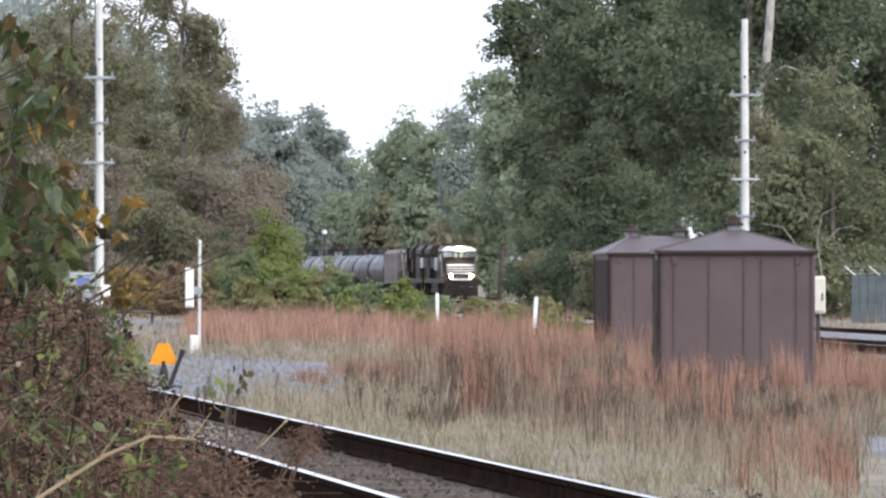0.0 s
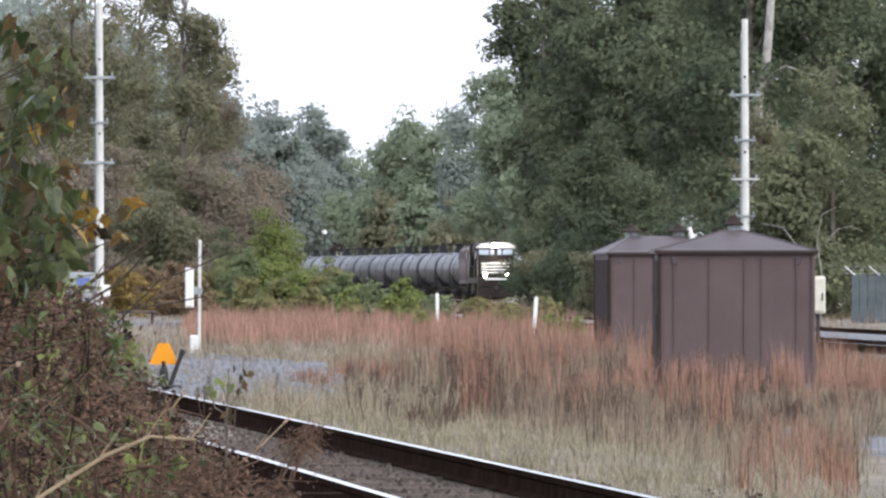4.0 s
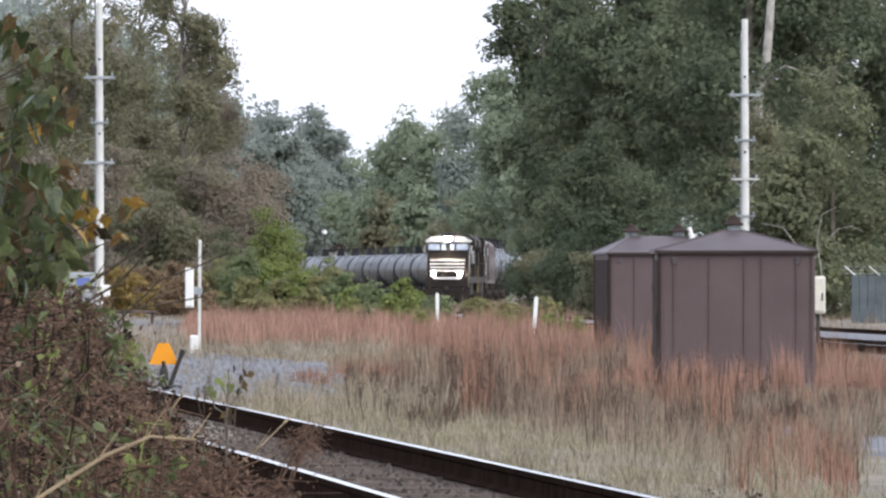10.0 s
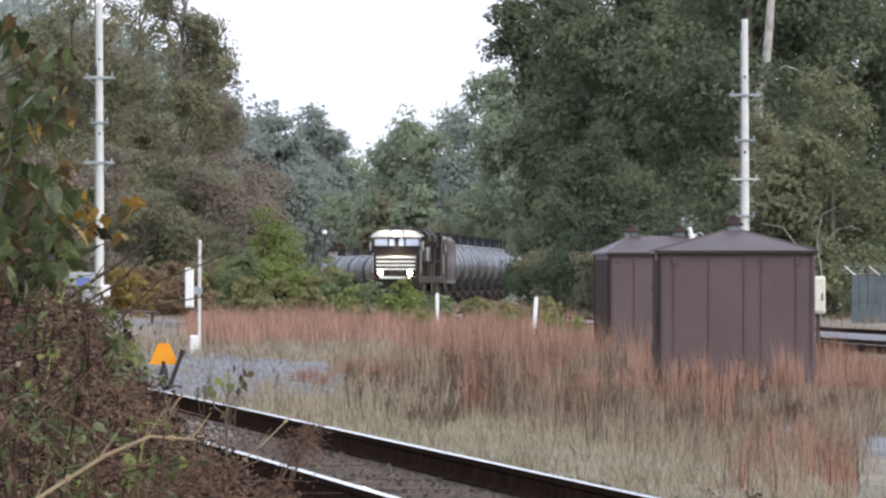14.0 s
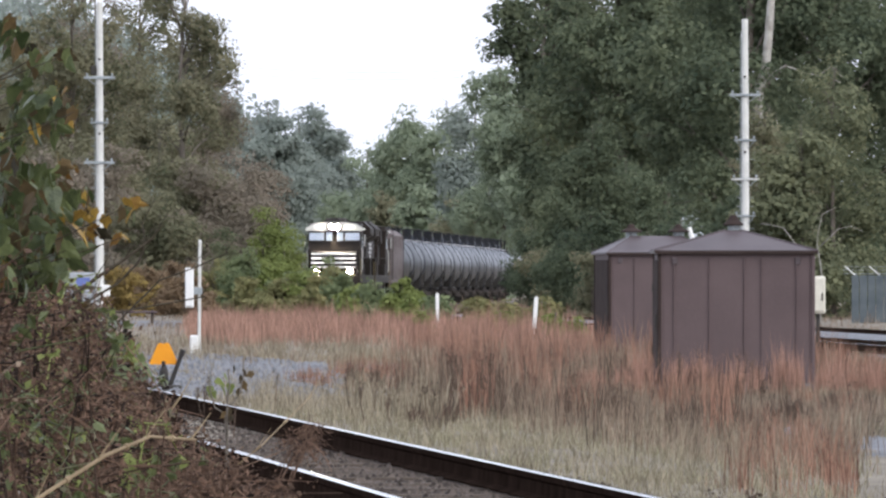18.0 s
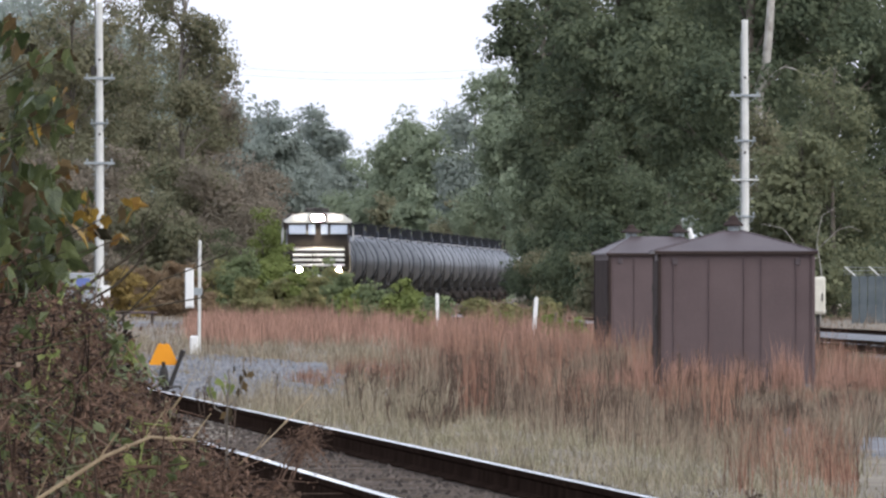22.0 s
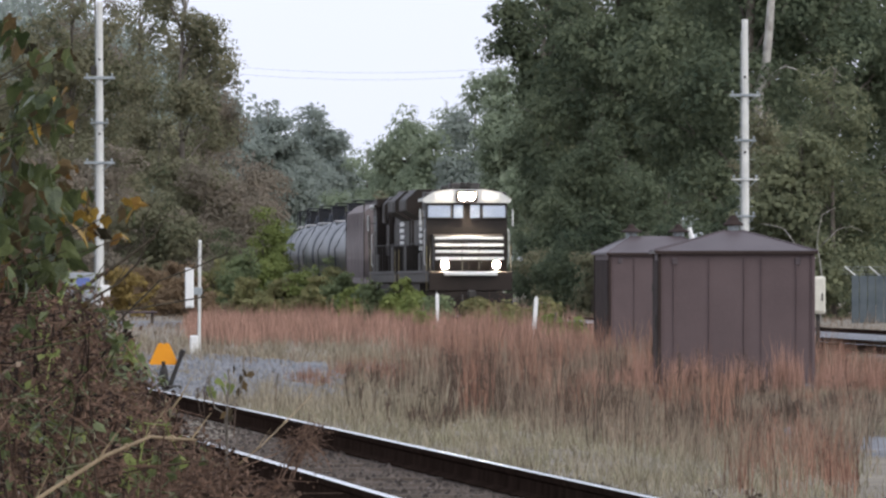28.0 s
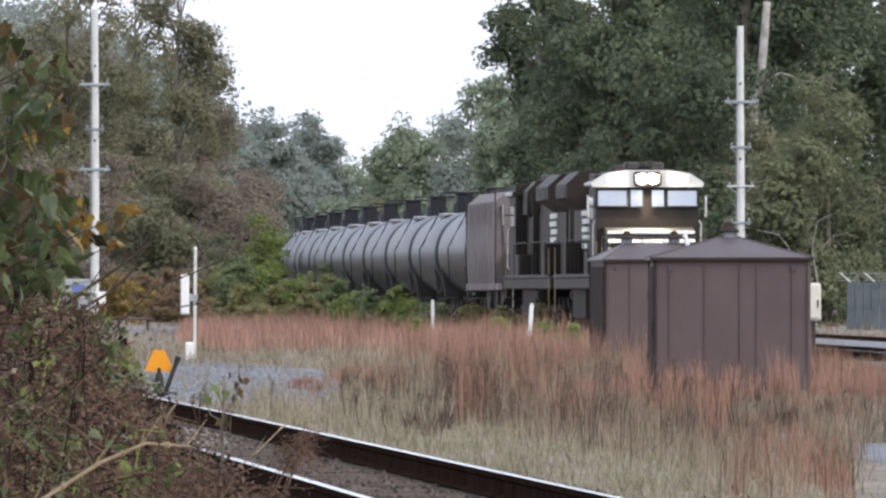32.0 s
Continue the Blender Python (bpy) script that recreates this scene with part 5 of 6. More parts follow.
field("dead_grass", "grey-brown dead grass in the middle of the field", M_GRASS_GREY, 8000, 25, 60, lambda x, y: (right_of(x, y) > 3.4) & (x > -1.5 + patch(x, y, .8, 2)) & ~OPEN(x, y) & ~GRAVEL(x, y), lambda x, y, r: r.uniform(.3, .62, len(x)) * (1 + .2 * patch(x, y, .9, 5)), 14, .12, .008, 3, .9, .16)
field("broomsedge", "tall red-brown broomsedge in the field", M_GRASS_RUST, 8000, 27, 66, lambda x, y: (right_of(x, y) > 5) & (patch(x, y, .7, 3) > .15) & ((x < 1.5) | (y > 49) | (x > 6.6)) & (x > -1 + (60 - y) * .05) & ~OPEN(x, y) & ~GRAVEL(x, y), lambda x, y, r: r.uniform(.4, .85, len(x)), 13, .09, .008, 4, .9, .13)
field("broomsedge", "red-brown broomsedge meadow before the main line", M_GRASS_RED, 12000, 62, 128, lambda x, y: (right_of(x, y) > 4.5) & (x < main_x(y) - 2.2) & (x > -.078 * y) & ~OPEN(x, y), lambda x, y, r: r.uniform(.4, .8, len(x)), 11, .14, .01, 5, 1.1, .15)
field("broomsedge", "red-brown grass beyond the gravel on the left", M_GRASS_RED, 5000, 84, 150, lambda x, y: (x < -4) & (x > -.078 * y) & ((x > -9.5) | (y < 112)), lambda x, y, r: r.uniform(.35, .7, len(x)), 11, .16, .012, 6, 1, .15)
field("dead_grass", "grey-brown grass along the yard tracks", M_GRASS_GREY, 5000, 50, 200, lambda x, y: np.abs(x - main_x(y)) < 30, lambda x, y, r: r.uniform(.15, .35, len(x)), 10, .2, .012, 7, 1, .25)
field("broomsedge", "rusty broomsedge tufts near the gravel patch", M_GRASS_RUST, 1500, 21.5, 35, lambda x, y: (x > (.094 + .012 * patch(x, y, 2.3, 1)) * y) & (x < .125 * y), lambda x, y, r: r.uniform(.22, .5, len(x)), 12, .05, .008, 15, 1, .12)
field("short_grass", "sparse tan tufts on the gravel", M_GRASS_TAN, 2600, 41, 66, lambda x, y: (right_of(x, y) > 1.8) & (right_of(x, y) < 6) & (patch(x, y, 1.6, 8) > .35), lambda x, y, r: r.uniform(.06, .2, len(x)), 10, .12, .009, 16, 1, .4)
field("dead_grass", "thin dry grass between the far tracks", M_GRASS_GREY, 4200, 105, 265, lambda x, y: (x > -9) & (x < 9.5), lambda x, y, r: r.uniform(.3, .6, len(x)), 10, .25, .012, 17, 1, .2)
field("dead_stalks", "dark dead weed stalks standing in the grass", M_STALK, 900, 26, 54, lambda x, y: (right_of(x, y) > 3.0) & (x < 3.2) & (x > -1.2) & (~OPEN(x, y) | (patch(x, y, 6.1, 2) > .7)), lambda x, y, r: r.uniform(.45, .85, len(x)), 4, .05, .011, 8, .8, .08)

field("broomsedge", "rust-red broomsedge clumps standing apart", M_GRASS_RUST, 280, 29, 62, lambda x, y: (right_of(x, y) > 3.6) & (x > -2.2) & (~OPEN(x, y) | (patch(x, y, 7.3, 5) > 1.05)), lambda x, y, r: r.uniform(.6, .95, len(x)), 90, .1, .008, 41, .9, .12)
field("dead_stalks", "dark clumps of dead stalks in the grass", M_STALK, 170, 30, 58, lambda x, y: (right_of(x, y) > 3.2) & (x > -.6), lambda x, y, r: r.uniform(.55, .9, len(x)), 24, .11, .01, 42, .9, .1)
field("short_grass", "pale dry tussocks in the field", M_GRASS_TAN, 320, 26, 64, lambda x, y: (right_of(x, y) > 2.6) & (x > -2.6), lambda x, y, r: r.uniform(.3, .55, len(x)), 90, .14, .009, 43, .9, .28)


def clumps(label, material, rows, seed, each=330, width=.008):
    """Tall clumps that stand apart: aside, depth, half width, height."""
    r = np.random.default_rng(seed)
    xs, ys, hs = [], [], []
    for x, y, wide, tall in rows:
        n = int(each * wide)
        xs.append(x + r.normal(0, wide * .6, n))
        ys.append(y + r.normal(0, .9, n))
        hs.append(tall * r.uniform(.45, 1.05, n))
    x, y, h = np.concatenate(xs), np.concatenate(ys), np.concatenate(hs)
    v, q = blades(x, y, 10, h, .035, np.full(len(x), width), r, .1)
    tagged(part("dead_stalks" if material == M_STALK else "broomsedge", tufts(v, q), material, smooth=True), label, "grass", kind="stuff")


clumps("pinkish broomsedge clumps standing before the shed walls", M_GRASS_RED,
       ((2.15, 163, .16, .5), (2.62, 165, .14, .62), (2.9, 166, .12, .78), (3.38, 164, .13, .72), (3.7, 163, .15, .8), (4.22, 164, .09, .72),
        (4.42, 161, .1, .66), (4.86, 164, .11, .92), (5.02, 162, .1, .78), (5.42, 160, .16, .66), (5.75, 164, .2, .72), (6.15, 162, .2, .66)), 77)
clumps("red-brown broomsedge clumps between the gravel and the pale grass", M_GRASS_RUST,
       ((-1.6, 184, .3, .5), (-1.0, 182, .3, .55), (-.5, 180, .3, .55), (-.1, 186, .3, .5), (-.6, 160, .22, .42), (-1.3, 158, .2, .32), (-2.15, 176, .22, .36), (-1.8, 168, .2, .34), (-1.4, 178, .2, .5), (-1.22, 173, .07, .66), (-1.0, 170, .1, .6), (-.75, 164, .1, .5), (-.2, 172, .12, .6), (.1, 150, .12, .55), (.45, 140, .14, .7), (.75, 146, .12, .62),
        (1.25, 128, .12, .5), (2.75, 100, .12, .42), (3.1, 96, .16, .45), (3.35, 103, .14, .45), (3.0, 88, .14, .36)), 78, each=110)
clumps("dark brown dead stalk clumps in the middle of the field", M_STALK,
       ((-.24, 116, .04, .28), (-.34, 120, .04, .3), (-.1, 113, .04, .26), (.06, 117, .05, .32), (-1.3, 166, .05, .5), (-.95, 158, .06, .5), (-.5, 152, .05, .5), (.02, 138, .05, .62), (.3, 130, .09, .8), (.52, 128, .08, .85), (.62, 121, .05, .5), (-.15, 121, .05, .3), (.9, 124, .08, .5),
        (2.3, 112, .14, .4), (2.62, 114, .16, .42), (2.95, 110, .14, .36), (1.55, 134, .12, .5), (1.9, 126, .1, .42), (3.6, 118, .18, .4), (4.2, 122, .18, .42)), 79, each=240, width=.018)


def stones():
    """Loose crushed stone on the near track's bed."""
    r = np.random.default_rng(3)
    k = 11000
    y = r.uniform(58, 130, k)
    d = r.uniform(-1.9, 1.9, k)
    d = np.where(np.abs(np.abs(d) - .75) < .09, d * .7, d)
    x = near_dist(y / STRIDE) + d
    z = np.where(np.abs(d) < 1.5, -.2, -.25)
    ico = np.array([(0, 0, 1), (.9, 0, .2), (.25, .85, .2), (-.75, .5, .15), (-.75, -.5, .2), (.25, -.85, .15), (0, 0, -.7)])
    tri = np.array([(0, 1, 2), (0, 2, 3), (0, 3, 4), (0, 4, 5), (0, 5, 1), (6, 2, 1), (6, 3, 2), (6, 4, 3), (6, 5, 4), (6, 1, 5)])
    sc = r.uniform(.016, .042, k)
    a = r.uniform(0, 6.28, k)
    v = ico[None] * sc[:, None, None] * r.uniform(.7, 1.3, (k, 7, 3))
    ca, sa = np.cos(a)[:, None], np.sin(a)[:, None]
    v = np.stack([v[..., 0] * ca - v[..., 1] * sa, v[..., 0] * sa + v[..., 1] * ca, v[..., 2]], -1) + np.stack([x, y, z], 1)[:, None]
    q = (np.arange(k)[:, None, None] * 7 + tri[None]).reshape(-1, 3)
    tagged(part("ballast_stones", Shape().bulk(v.reshape(-1, 3), q), M_STONE), "loose brown-grey ballast stones between the rails", "stones", kind="stuff")


stones()


def seedheads(name, label, count, x0, x1, y0, y1, tall, seed, material=M_STALK):
    """Upright dead weeds with withered seed heads."""
    r = np.random.default_rng(seed)
    s, pts = Shape(), []
    for k in range(count):
        y, x = r.uniform(y0, y1), r.uniform(x0, x1)
        z, h = ground_z(x, y), tall * r.uniform(.6, 1.1)
        e = np.array([x + r.normal(0, .05), y + r.normal(0, .05), z + h])
        b = np.array([x, y, z])
        s.tube([b, (b + e) / 2 + r.normal(0, .012, 3), e], [.006, .005, .003], 4, cap=False)
        for j in range(5):
            f = r.uniform(.45, 1)
            p = b + (e - b) * f
            q = p + np.array([r.normal(0, .022), r.normal(0, .03), r.uniform(.03, .13)])
            s.tube([p, q], [.004, .002], 3, cap=False)
            pts += [q + r.normal(0, .018, 3) for i in range(5)]
    v, q = leaves(np.array(pts), .02, r)
    s.bulk(v, q)
    tagged(part(name, s, material), label, "weeds", kind="stuff")


seedheads("dead_weeds", "dense clump of dark dead weeds in the field", 30, .05, .62, 118, 132, .62, 31)
seedheads("dead_weeds", "dark dead weeds scattered beside the clump", 20, -1.2, .1, 112, 150, .42, 35)
seedheads("dead_weeds", "brown dead weeds among the tall grass", 40, .6, 4.2, 110, 165, .62, 32)
seedheads("dead_weeds", "few dark weeds beside the near rail", 5, 1.55, 2.1, 68, 72, .16, 33)
seedheads("dead_weeds", "withered weeds at the gravel's edge", 12, -4.2, -1.6, 105, 135, .4, 34)


def gravel_stones():
    """Loose grey stones on the gravel."""
    r = np.random.default_rng(8)
    k = 2600
    y = r.uniform(145, 240, k)
    x = near_dist(y / STRIDE) + r.uniform(1.8, 6.5, k)
    z = np.array([ground_z(a, b) for a, b in zip(x, y)]) + .05
    v = np.array([(0, 0, .8), (.9, 0, 0), (.2, .85, .05), (-.8, .4, 0), (-.7, -.6, .05), (.3, -.85, 0)])[None] * r.uniform(.02, .07, k)[:, None, None] * r.uniform(.6, 1.3, (k, 6, 3))
    v = v + np.stack([x, y, z], 1)[:, None]
    t = np.array([(0, 1, 2), (0, 2, 3), (0, 3, 4), (0, 4, 5), (0, 5, 1)])
    tagged(part("gravel_stones", Shape().bulk(v.reshape(-1, 3), (np.arange(k)[:, None, None] * 6 + t[None]).reshape(-1, 3)), M_GRAVEL), "loose grey stones on the access lane", "stones", kind="stuff")


gravel_stones()
# ---- withered weeds and leafy branch close to the camera ----
def weed_top(x, y):
    """How high the thicket reaches, falling towards the rails."""
    u = x / y
    uneven = .006 * math.sin(97 * 6 * u) + .004 * math.sin(231 * 7 * u + 1)
    return EYE_Z + y * uneven + y * float(np.interp(x / y, (-.2, -.136, -.118, -.102, -.0934, -.0816, -.066, -.05, -.043), (.02, .012, .0, -.013, -.03, -.048, -.058, -.068, -.08)))


def tufted(count, seed):
    """Low feathery dead tufts along the ballast's edge."""
    r = np.random.default_rng(seed)
    s, pts = Shape(), []
    for k in range(count):
        y = r.uniform(9.5, 12.5)
        u = r.uniform(-.085, -.042)
        x, top = u * y, weed_top(u * y, y) - .12 * r.uniform(0, 1)
        if k % 6 == 0:
            u = r.normal(-.042, .0024)
            x, top = u * y, EYE_Z + y * r.normal(-.0475, .0022)
        elif k % 6 == 1:
            u = r.normal(-.054, .006)
            x, top = u * y, EYE_Z + y * r.normal(-.067, .002)
        c = np.array([x, y * STRIDE, top])
        b = np.array([x + r.normal(-.45 if k % 6 == 0 else 0, .08), y * STRIDE + r.normal(0, .2), -.29])
        s.tube([b, (b + c) / 2 + r.normal(0, .02, 3), c], [.004, .003, .0015], 4, cap=False)
        for j in range(14):
            e = c + np.array([r.normal(0, .05), r.normal(0, .05), r.normal(-.03, .035)])
            s.tube([c, (c + e) / 2 + r.normal(0, .012, 3), e], [.0018, .0014, .0007], 3, cap=False)
            pts += [c + (e - c) * r.uniform(.5, 1.1) + r.normal(0, .006, 3) for i in range(5)]
    v, q = leaves(np.array(pts), .008, r)
    s.bulk(v, q)
    tagged(part("dead_tufts", s, M_WEED), "feathery brown dead tufts beside the rails", "weeds", kind="stuff")


tufted(54, 12)


def thicket(name, label, count, seed, y0, y1, material, twig_n, u0=-.2, u1=-.045, leaf=.016, stems=True):
    r = np.random.default_rng(seed)
    s, pts = Shape(), []
    for k in range(count):
        y = r.uniform(y0, y1)
        x = y * r.uniform(u0, u1)
        top = weed_top(x, y) - .3 * r.uniform(0, 1) ** 1.5 + .29
        if top < .25:
            continue
        d = r.normal(0, .16, 2) * top
        base = np.array([x - d[0] * .6, y * STRIDE - d[1] * .6, -.29])
        tip = np.array([x + d[0] * .5, y * STRIDE + d[1] * .5, -.29 + top])
        tip[2] = min(tip[2], weed_top(tip[0], tip[1] / STRIDE))
        mid = (base + tip) / 2 + r.normal(0, .05, 3)
        if stems:
            s.tube([base, mid, tip], [.006, .0045, .002], 4, cap=False)
        for j in range(twig_n):
            f = r.uniform(.35, 1)
            p = mid * (1 - f) + tip * f
            e = p + np.array([r.normal(0, .12), r.normal(0, .1), r.uniform(-.06, .16)])
            e[2] = min(e[2], weed_top(e[0], e[1] / STRIDE) + r.uniform(-.05, .07))
            m = (p + e) / 2 + r.normal(0, .025, 3)
            s.tube([p, m, e], [.003, .0022, .0012], 3, cap=False)
            for i in range(5):
                pts.append(m + (e - m) * r.uniform(.1, 1.2) + r.normal(0, .012, 3))
    v, q = leaves(np.array(pts), leaf, r)
    s.bulk(v, q)
    tagged(part(name, s, material), label, "weeds", kind="stuff")


thicket("withered_weeds", "tangle of brown withered weeds beside the track", 560, 1, 8.0, 13.5, M_WEED, 15)
thicket("withered_weeds", "tan dry weed stems in the tangle", 8, 2, 7.5, 12, M_GRASS_GREY, 5)
thicket("withered_weeds", "curled dry leaves caught in the tangle", 110, 5, 8.0, 12.5, M_WEED_DRY, 6, -.15, -.06, .019, False)
thicket("green_weeds", "green-leaved weeds growing through the withered tangle", 17, 3, 8.0, 12, M_BIGLEAF, 6, -.125, -.096, .034, False)
thicket("green_weeds", "faded green weed leaves in the tangle", 20, 13, 8.0, 12, M_LEAF_OLIVE, 6, -.125, -.07, .02, False)
thicket("green_weeds", "yellow-green weed leaves low in the tangle", 22, 6, 8.0, 11, M_LEAF_BRIGHT, 4, -.125, -.1, .026, False)


# thick dry canes that cross the tangle
def cane(points, rad, label, material=M_CANE):
    o = thing("dry_cane", label, "cane", *points[0])
    pts = [np.array(p) - np.array(points[0]) for p in points]
    part("stem", Shape().tube(pts, np.linspace(rad, rad * .55, len(pts)), 7), material, o)
    for a, b in zip(pts[:-1], pts[1:]):
        part("node", Shape().tube([a * .55 + b * .45, a * .5 + b * .5], rad * 1.25, 7), material, o)
        e = b + np.array([.04, -.02, .07])
        part("side_twig", Shape().tube([b * .9 + a * .1, e], [rad * .4, rad * .15], 5), material, o)


def at(u, v, y):
    """A place y strides off, aside by u and up by v of that depth."""
    return (u * y, STRIDE * y, EYE_Z + v * y)


cane([(-1.45, 27.6, -.28), at(-.126, -.067, 7.9), at(-.104, -.053, 8.0), at(-.09, -.047, 8.1), at(-.076, -.048, 8.2)], .0065, "thick dry tan cane leaning through the weeds")
cane([(-1.6, 32.9, -.28), at(-.136, -.0395, 9.2), at(-.12, -.0345, 9.4)], .009, "bent dry cane in the weed tangle")
cane([(-1.0, 35.2, -.28), at(-.094, -.056, 10), at(-.088, -.045, 10), at(-.08, -.034, 10)], .006, "thin dry cane reaching over the rails")
cane([(-.9, 42.7, -.28), at(-.071, -.062, 12), at(-.056, -.05, 12), at(-.04, -.034, 12.3)], .004, "thin dry cane reaching over the rails")
cane([(-1.6, 36.75, -.28), at(-.119, -.0075, 10), at(-.106, .002, 10), at(-.097, .008, 10), at(-.0885, .0145, 10)], .0075, "dark bare twig rising above the weeds", M_TWIG)
cane([(-1.5, 36.75, -.28), at(-.106, -.01, 10), at(-.09, -.007, 10), at(-.073, -.004, 10)], .004, "thin bare twig rising above the weeds", M_TWIG)
cane([(-1.5, 36.4, -.28), at(-.11, -.006, 10), at(-.1, .0, 10), at(-.0935, .0065, 10), at(-.0915, .0125, 10), at(-.0925, .019, 10)], .005, "dark crooked twig rising above the weeds", M_TWIG)
cane([(-1.4, 37.0, -.28), at(-.1, -.012, 10), at(-.087, .001, 10), at(-.076, .005, 10), at(-.066, .0095, 10)], .0035, "thin dark twig arching over the weeds", M_TWIG)


def leaf_mesh(name, material, lobes, r):
    """A lobed, cupped leaf blade about a tenth of a metre long, with a stalk."""
    n = 22
    out = []
    for k in range(n + 1):
        a = math.pi * (k / n * 2 - 1)
        rad = .05 * (.76 + .24 * abs(math.cos(a * lobes / 2)) ** 1.6) * (1.3 if abs(a) < .2 else 1.1 if abs(a) < .5 else 1) * (1 - .35 * (abs(a) / math.pi) ** 3) * (1 + .05 * math.sin(23 * a + r))
        out.append((.78 * rad * math.sin(a), 1.12 * rad * math.cos(a) + .02))
    vs = [(0, .02, 0)] + [(u, w, .42 * abs(u) - 9 * u * u - 3.2 * w * abs(w)) for u, w in out]
    fs = [(0, k, k + 1) for k in range(1, n + 1)]
    s = Shape().add(vs, fs)
    s.tube([(0, -.02, 0), (0, -.07, .012)], .0014, 4)
    return s.mesh(name, material, True)


LEAF_GREEN = [leaf_mesh("leaf", M_BIGLEAF, 5, 0), leaf_mesh("leaf", M_BIGLEAF, 3, 1)]
LEAF_GOLD = [leaf_mesh("leaf", M_BIGLEAF_GOLD, 5, 2)]
LEAF_PALE = leaf_mesh("leaf", M_LEAF_BRIGHT, 3, 4)
LEAF_BRONZE = [leaf_mesh("leaf", M_BIGLEAF_BROWN, 5, 3)]


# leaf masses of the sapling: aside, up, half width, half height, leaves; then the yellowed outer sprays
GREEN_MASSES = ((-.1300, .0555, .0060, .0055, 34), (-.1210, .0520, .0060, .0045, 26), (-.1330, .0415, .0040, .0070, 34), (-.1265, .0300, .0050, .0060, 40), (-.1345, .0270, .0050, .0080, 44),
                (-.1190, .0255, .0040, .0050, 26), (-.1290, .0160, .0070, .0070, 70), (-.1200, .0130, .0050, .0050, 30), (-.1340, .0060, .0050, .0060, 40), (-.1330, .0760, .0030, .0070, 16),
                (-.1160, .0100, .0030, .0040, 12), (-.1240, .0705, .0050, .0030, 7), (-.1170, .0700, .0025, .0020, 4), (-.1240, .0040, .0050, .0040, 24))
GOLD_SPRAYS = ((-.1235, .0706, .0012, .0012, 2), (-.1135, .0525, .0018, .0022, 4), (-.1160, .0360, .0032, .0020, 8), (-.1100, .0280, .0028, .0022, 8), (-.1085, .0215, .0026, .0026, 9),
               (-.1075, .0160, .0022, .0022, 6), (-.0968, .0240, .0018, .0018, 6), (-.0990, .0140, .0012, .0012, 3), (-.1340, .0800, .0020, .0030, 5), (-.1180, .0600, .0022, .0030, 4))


def leafy_shrub():
    r = random.Random(4)
    o = thing("leafy_sapling", "leafy sapling with green and yellowing lobed leaves", "sapling", -1.75, 28.7, -.29)
    base = Vector((-1.75, 28.7, -.29))
    part("trunk", Shape().tube([(0, 0, -.1), (.04, 0, 1.2), (.08, .05, 2.6)], [.03, .024, .012], 8), M_BARK, o)
    rest = {M_BIGLEAF.name: [], M_BIGLEAF_GOLD.name: [], M_BIGLEAF_BROWN.name: []}
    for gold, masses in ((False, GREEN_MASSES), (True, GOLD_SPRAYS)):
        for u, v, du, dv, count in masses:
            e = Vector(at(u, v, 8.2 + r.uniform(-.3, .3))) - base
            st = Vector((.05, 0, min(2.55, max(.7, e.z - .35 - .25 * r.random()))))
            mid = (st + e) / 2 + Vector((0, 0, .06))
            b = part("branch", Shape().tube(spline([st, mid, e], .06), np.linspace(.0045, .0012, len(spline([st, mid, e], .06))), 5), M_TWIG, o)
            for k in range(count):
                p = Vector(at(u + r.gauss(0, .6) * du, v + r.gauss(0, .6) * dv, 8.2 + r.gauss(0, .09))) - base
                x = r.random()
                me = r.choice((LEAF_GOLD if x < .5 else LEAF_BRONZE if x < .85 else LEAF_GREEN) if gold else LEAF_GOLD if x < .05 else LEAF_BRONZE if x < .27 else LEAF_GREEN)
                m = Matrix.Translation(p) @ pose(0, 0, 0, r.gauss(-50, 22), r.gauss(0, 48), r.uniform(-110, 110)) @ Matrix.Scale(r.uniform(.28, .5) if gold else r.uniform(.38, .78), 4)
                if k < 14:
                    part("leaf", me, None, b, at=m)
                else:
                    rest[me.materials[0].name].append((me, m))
    for found in rest.values():
        if found:
            s = Shape()
            for me, m in found:
                s.add([m @ w.co for w in me.vertices], [tuple(g.vertices) for g in me.polygons])
            tagged(part("foliage", s, found[0][0].materials[0], o, "further lobed leaves of the same tree", smooth=True), kind="stuff")


leafy_shrub()


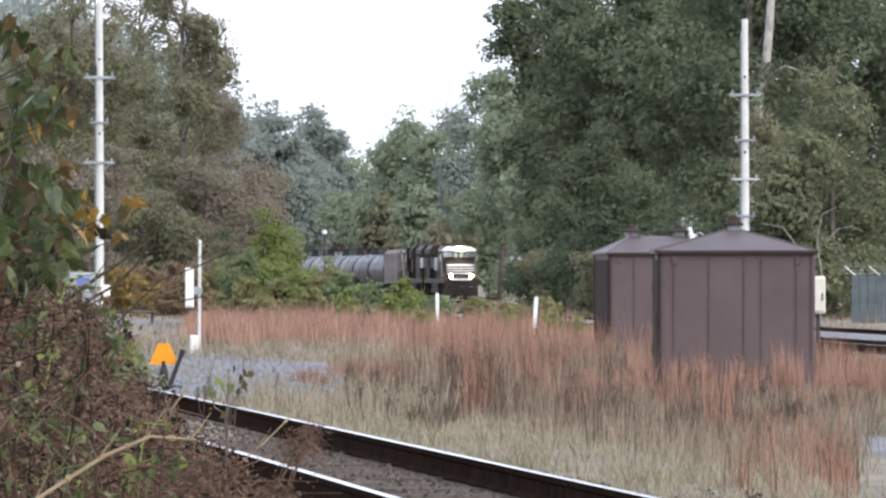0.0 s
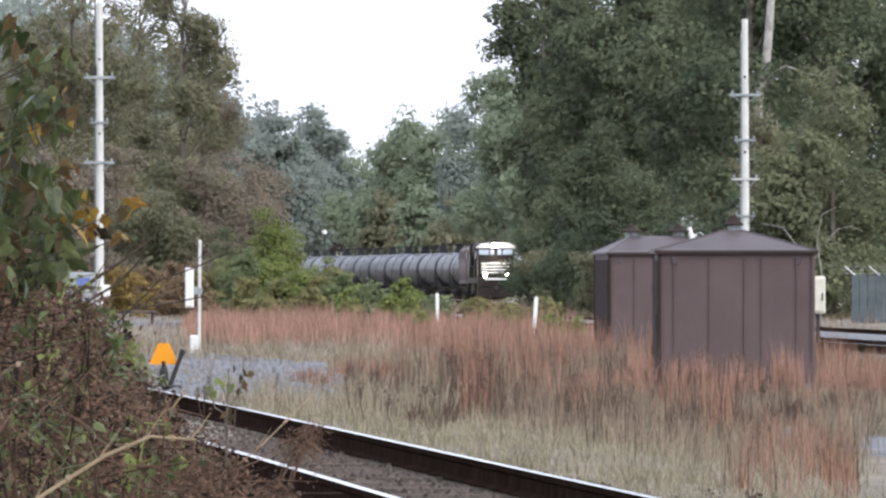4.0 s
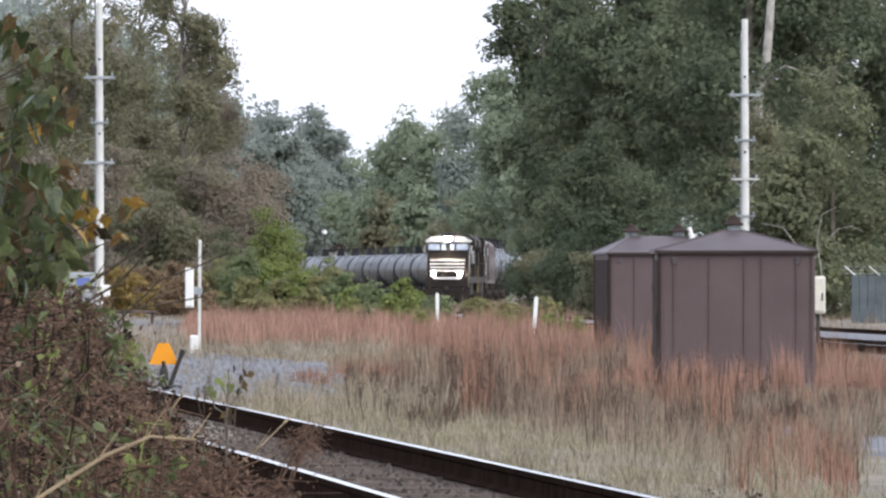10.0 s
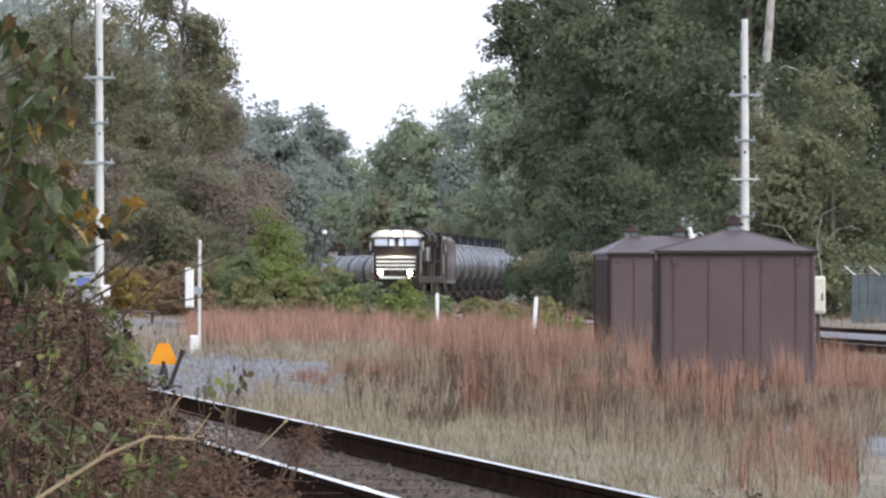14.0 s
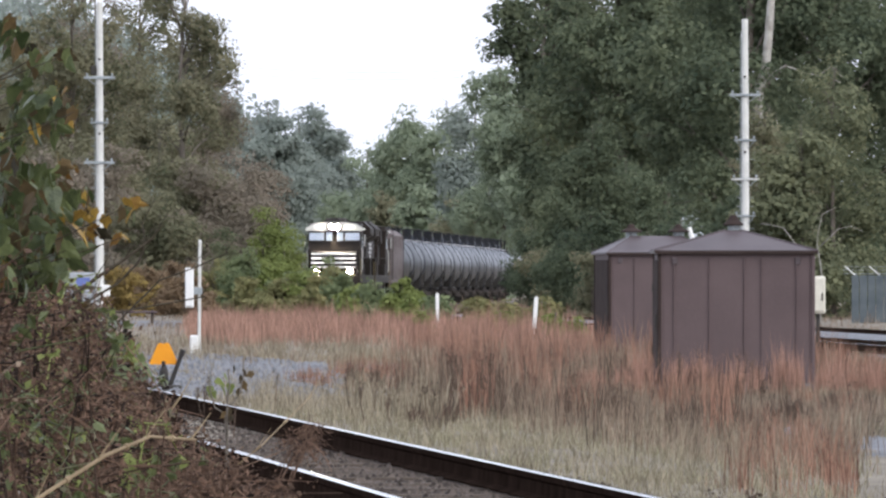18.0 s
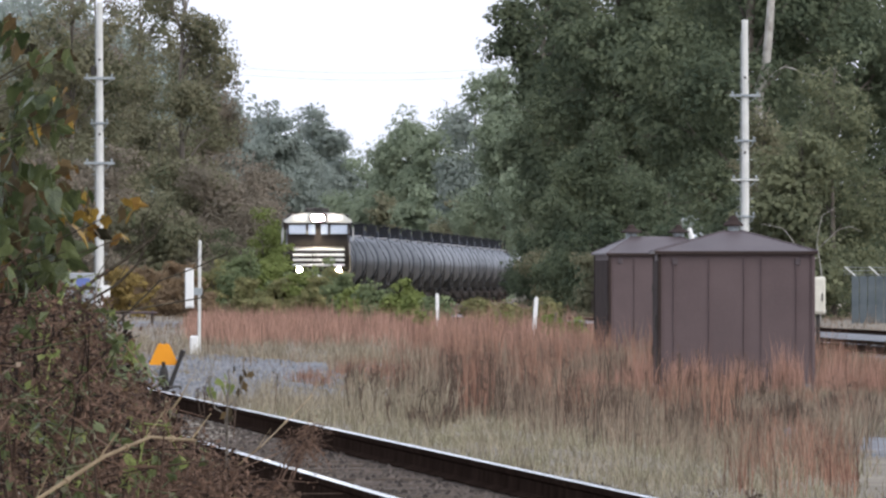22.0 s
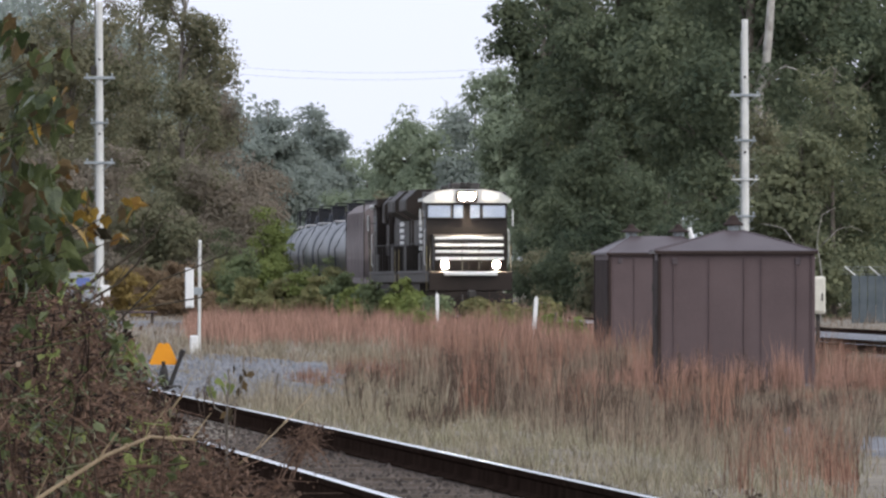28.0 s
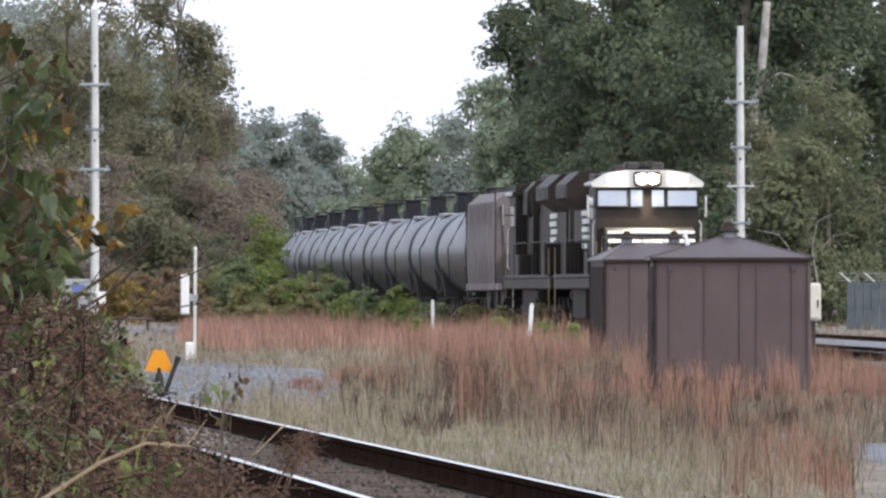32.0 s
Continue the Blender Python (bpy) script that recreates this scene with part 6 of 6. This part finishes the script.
def vine():
    r = random.Random(9)
    o = thing("climbing_vine", "dark green vine leaves on the withered weeds", "vine", -1.2, 35, -.29)
    base = Vector((-1.2, 35, -.29))
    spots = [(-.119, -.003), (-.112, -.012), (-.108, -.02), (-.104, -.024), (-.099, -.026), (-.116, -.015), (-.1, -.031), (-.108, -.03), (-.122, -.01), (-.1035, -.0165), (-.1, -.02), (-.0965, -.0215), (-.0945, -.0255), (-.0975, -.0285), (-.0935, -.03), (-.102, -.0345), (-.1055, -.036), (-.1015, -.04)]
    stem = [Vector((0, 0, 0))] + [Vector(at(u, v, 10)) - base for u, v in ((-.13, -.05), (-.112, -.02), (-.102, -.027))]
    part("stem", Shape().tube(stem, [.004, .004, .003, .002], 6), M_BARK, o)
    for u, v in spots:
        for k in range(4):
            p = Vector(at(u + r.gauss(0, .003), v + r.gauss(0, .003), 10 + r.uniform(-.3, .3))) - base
            m = Matrix.Translation(p) @ pose(0, 0, 0, r.gauss(-40, 30), r.gauss(0, 30), r.uniform(0, 360)) @ Matrix.Scale(r.uniform(.36, .72), 4)
            part("leaf", r.choice(LEAF_GREEN + LEAF_BRONZE), None, o, at=m)


def rail_weed():
    """A thin weed beside the rail with a few yellow-green leaves and hanging dried ones."""
    r = random.Random(21)
    y = 10.6
    foot = at(-.066, -.0435, y)
    o = thing("rail_weed", "thin weed with yellow-green leaves and dried dark pods", "weed", foot[0], foot[1], -.29)
    base = Vector((foot[0], foot[1], -.29))
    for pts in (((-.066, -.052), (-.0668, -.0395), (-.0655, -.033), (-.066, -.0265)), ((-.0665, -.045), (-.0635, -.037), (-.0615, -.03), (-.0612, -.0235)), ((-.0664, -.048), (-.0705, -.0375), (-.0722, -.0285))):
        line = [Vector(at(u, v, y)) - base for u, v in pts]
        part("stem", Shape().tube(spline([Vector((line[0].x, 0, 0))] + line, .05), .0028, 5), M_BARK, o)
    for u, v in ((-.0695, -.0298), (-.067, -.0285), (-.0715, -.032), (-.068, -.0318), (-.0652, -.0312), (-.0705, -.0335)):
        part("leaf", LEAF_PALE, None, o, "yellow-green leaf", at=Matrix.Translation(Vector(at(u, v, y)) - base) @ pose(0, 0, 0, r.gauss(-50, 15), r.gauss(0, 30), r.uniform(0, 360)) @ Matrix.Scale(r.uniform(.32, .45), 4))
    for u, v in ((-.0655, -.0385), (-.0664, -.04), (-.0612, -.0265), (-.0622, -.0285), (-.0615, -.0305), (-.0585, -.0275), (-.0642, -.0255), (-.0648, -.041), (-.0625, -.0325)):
        part("pod", LEAF_BRONZE[0], None, o, "dried dark leaf", at=Matrix.Translation(Vector(at(u, v, y)) - base) @ pose(0, 0, 0, r.gauss(-80, 12), r.gauss(0, 40), r.uniform(0, 360)) @ Matrix.Scale(r.uniform(.22, .36), 4))


vine()
rail_weed()

motions()
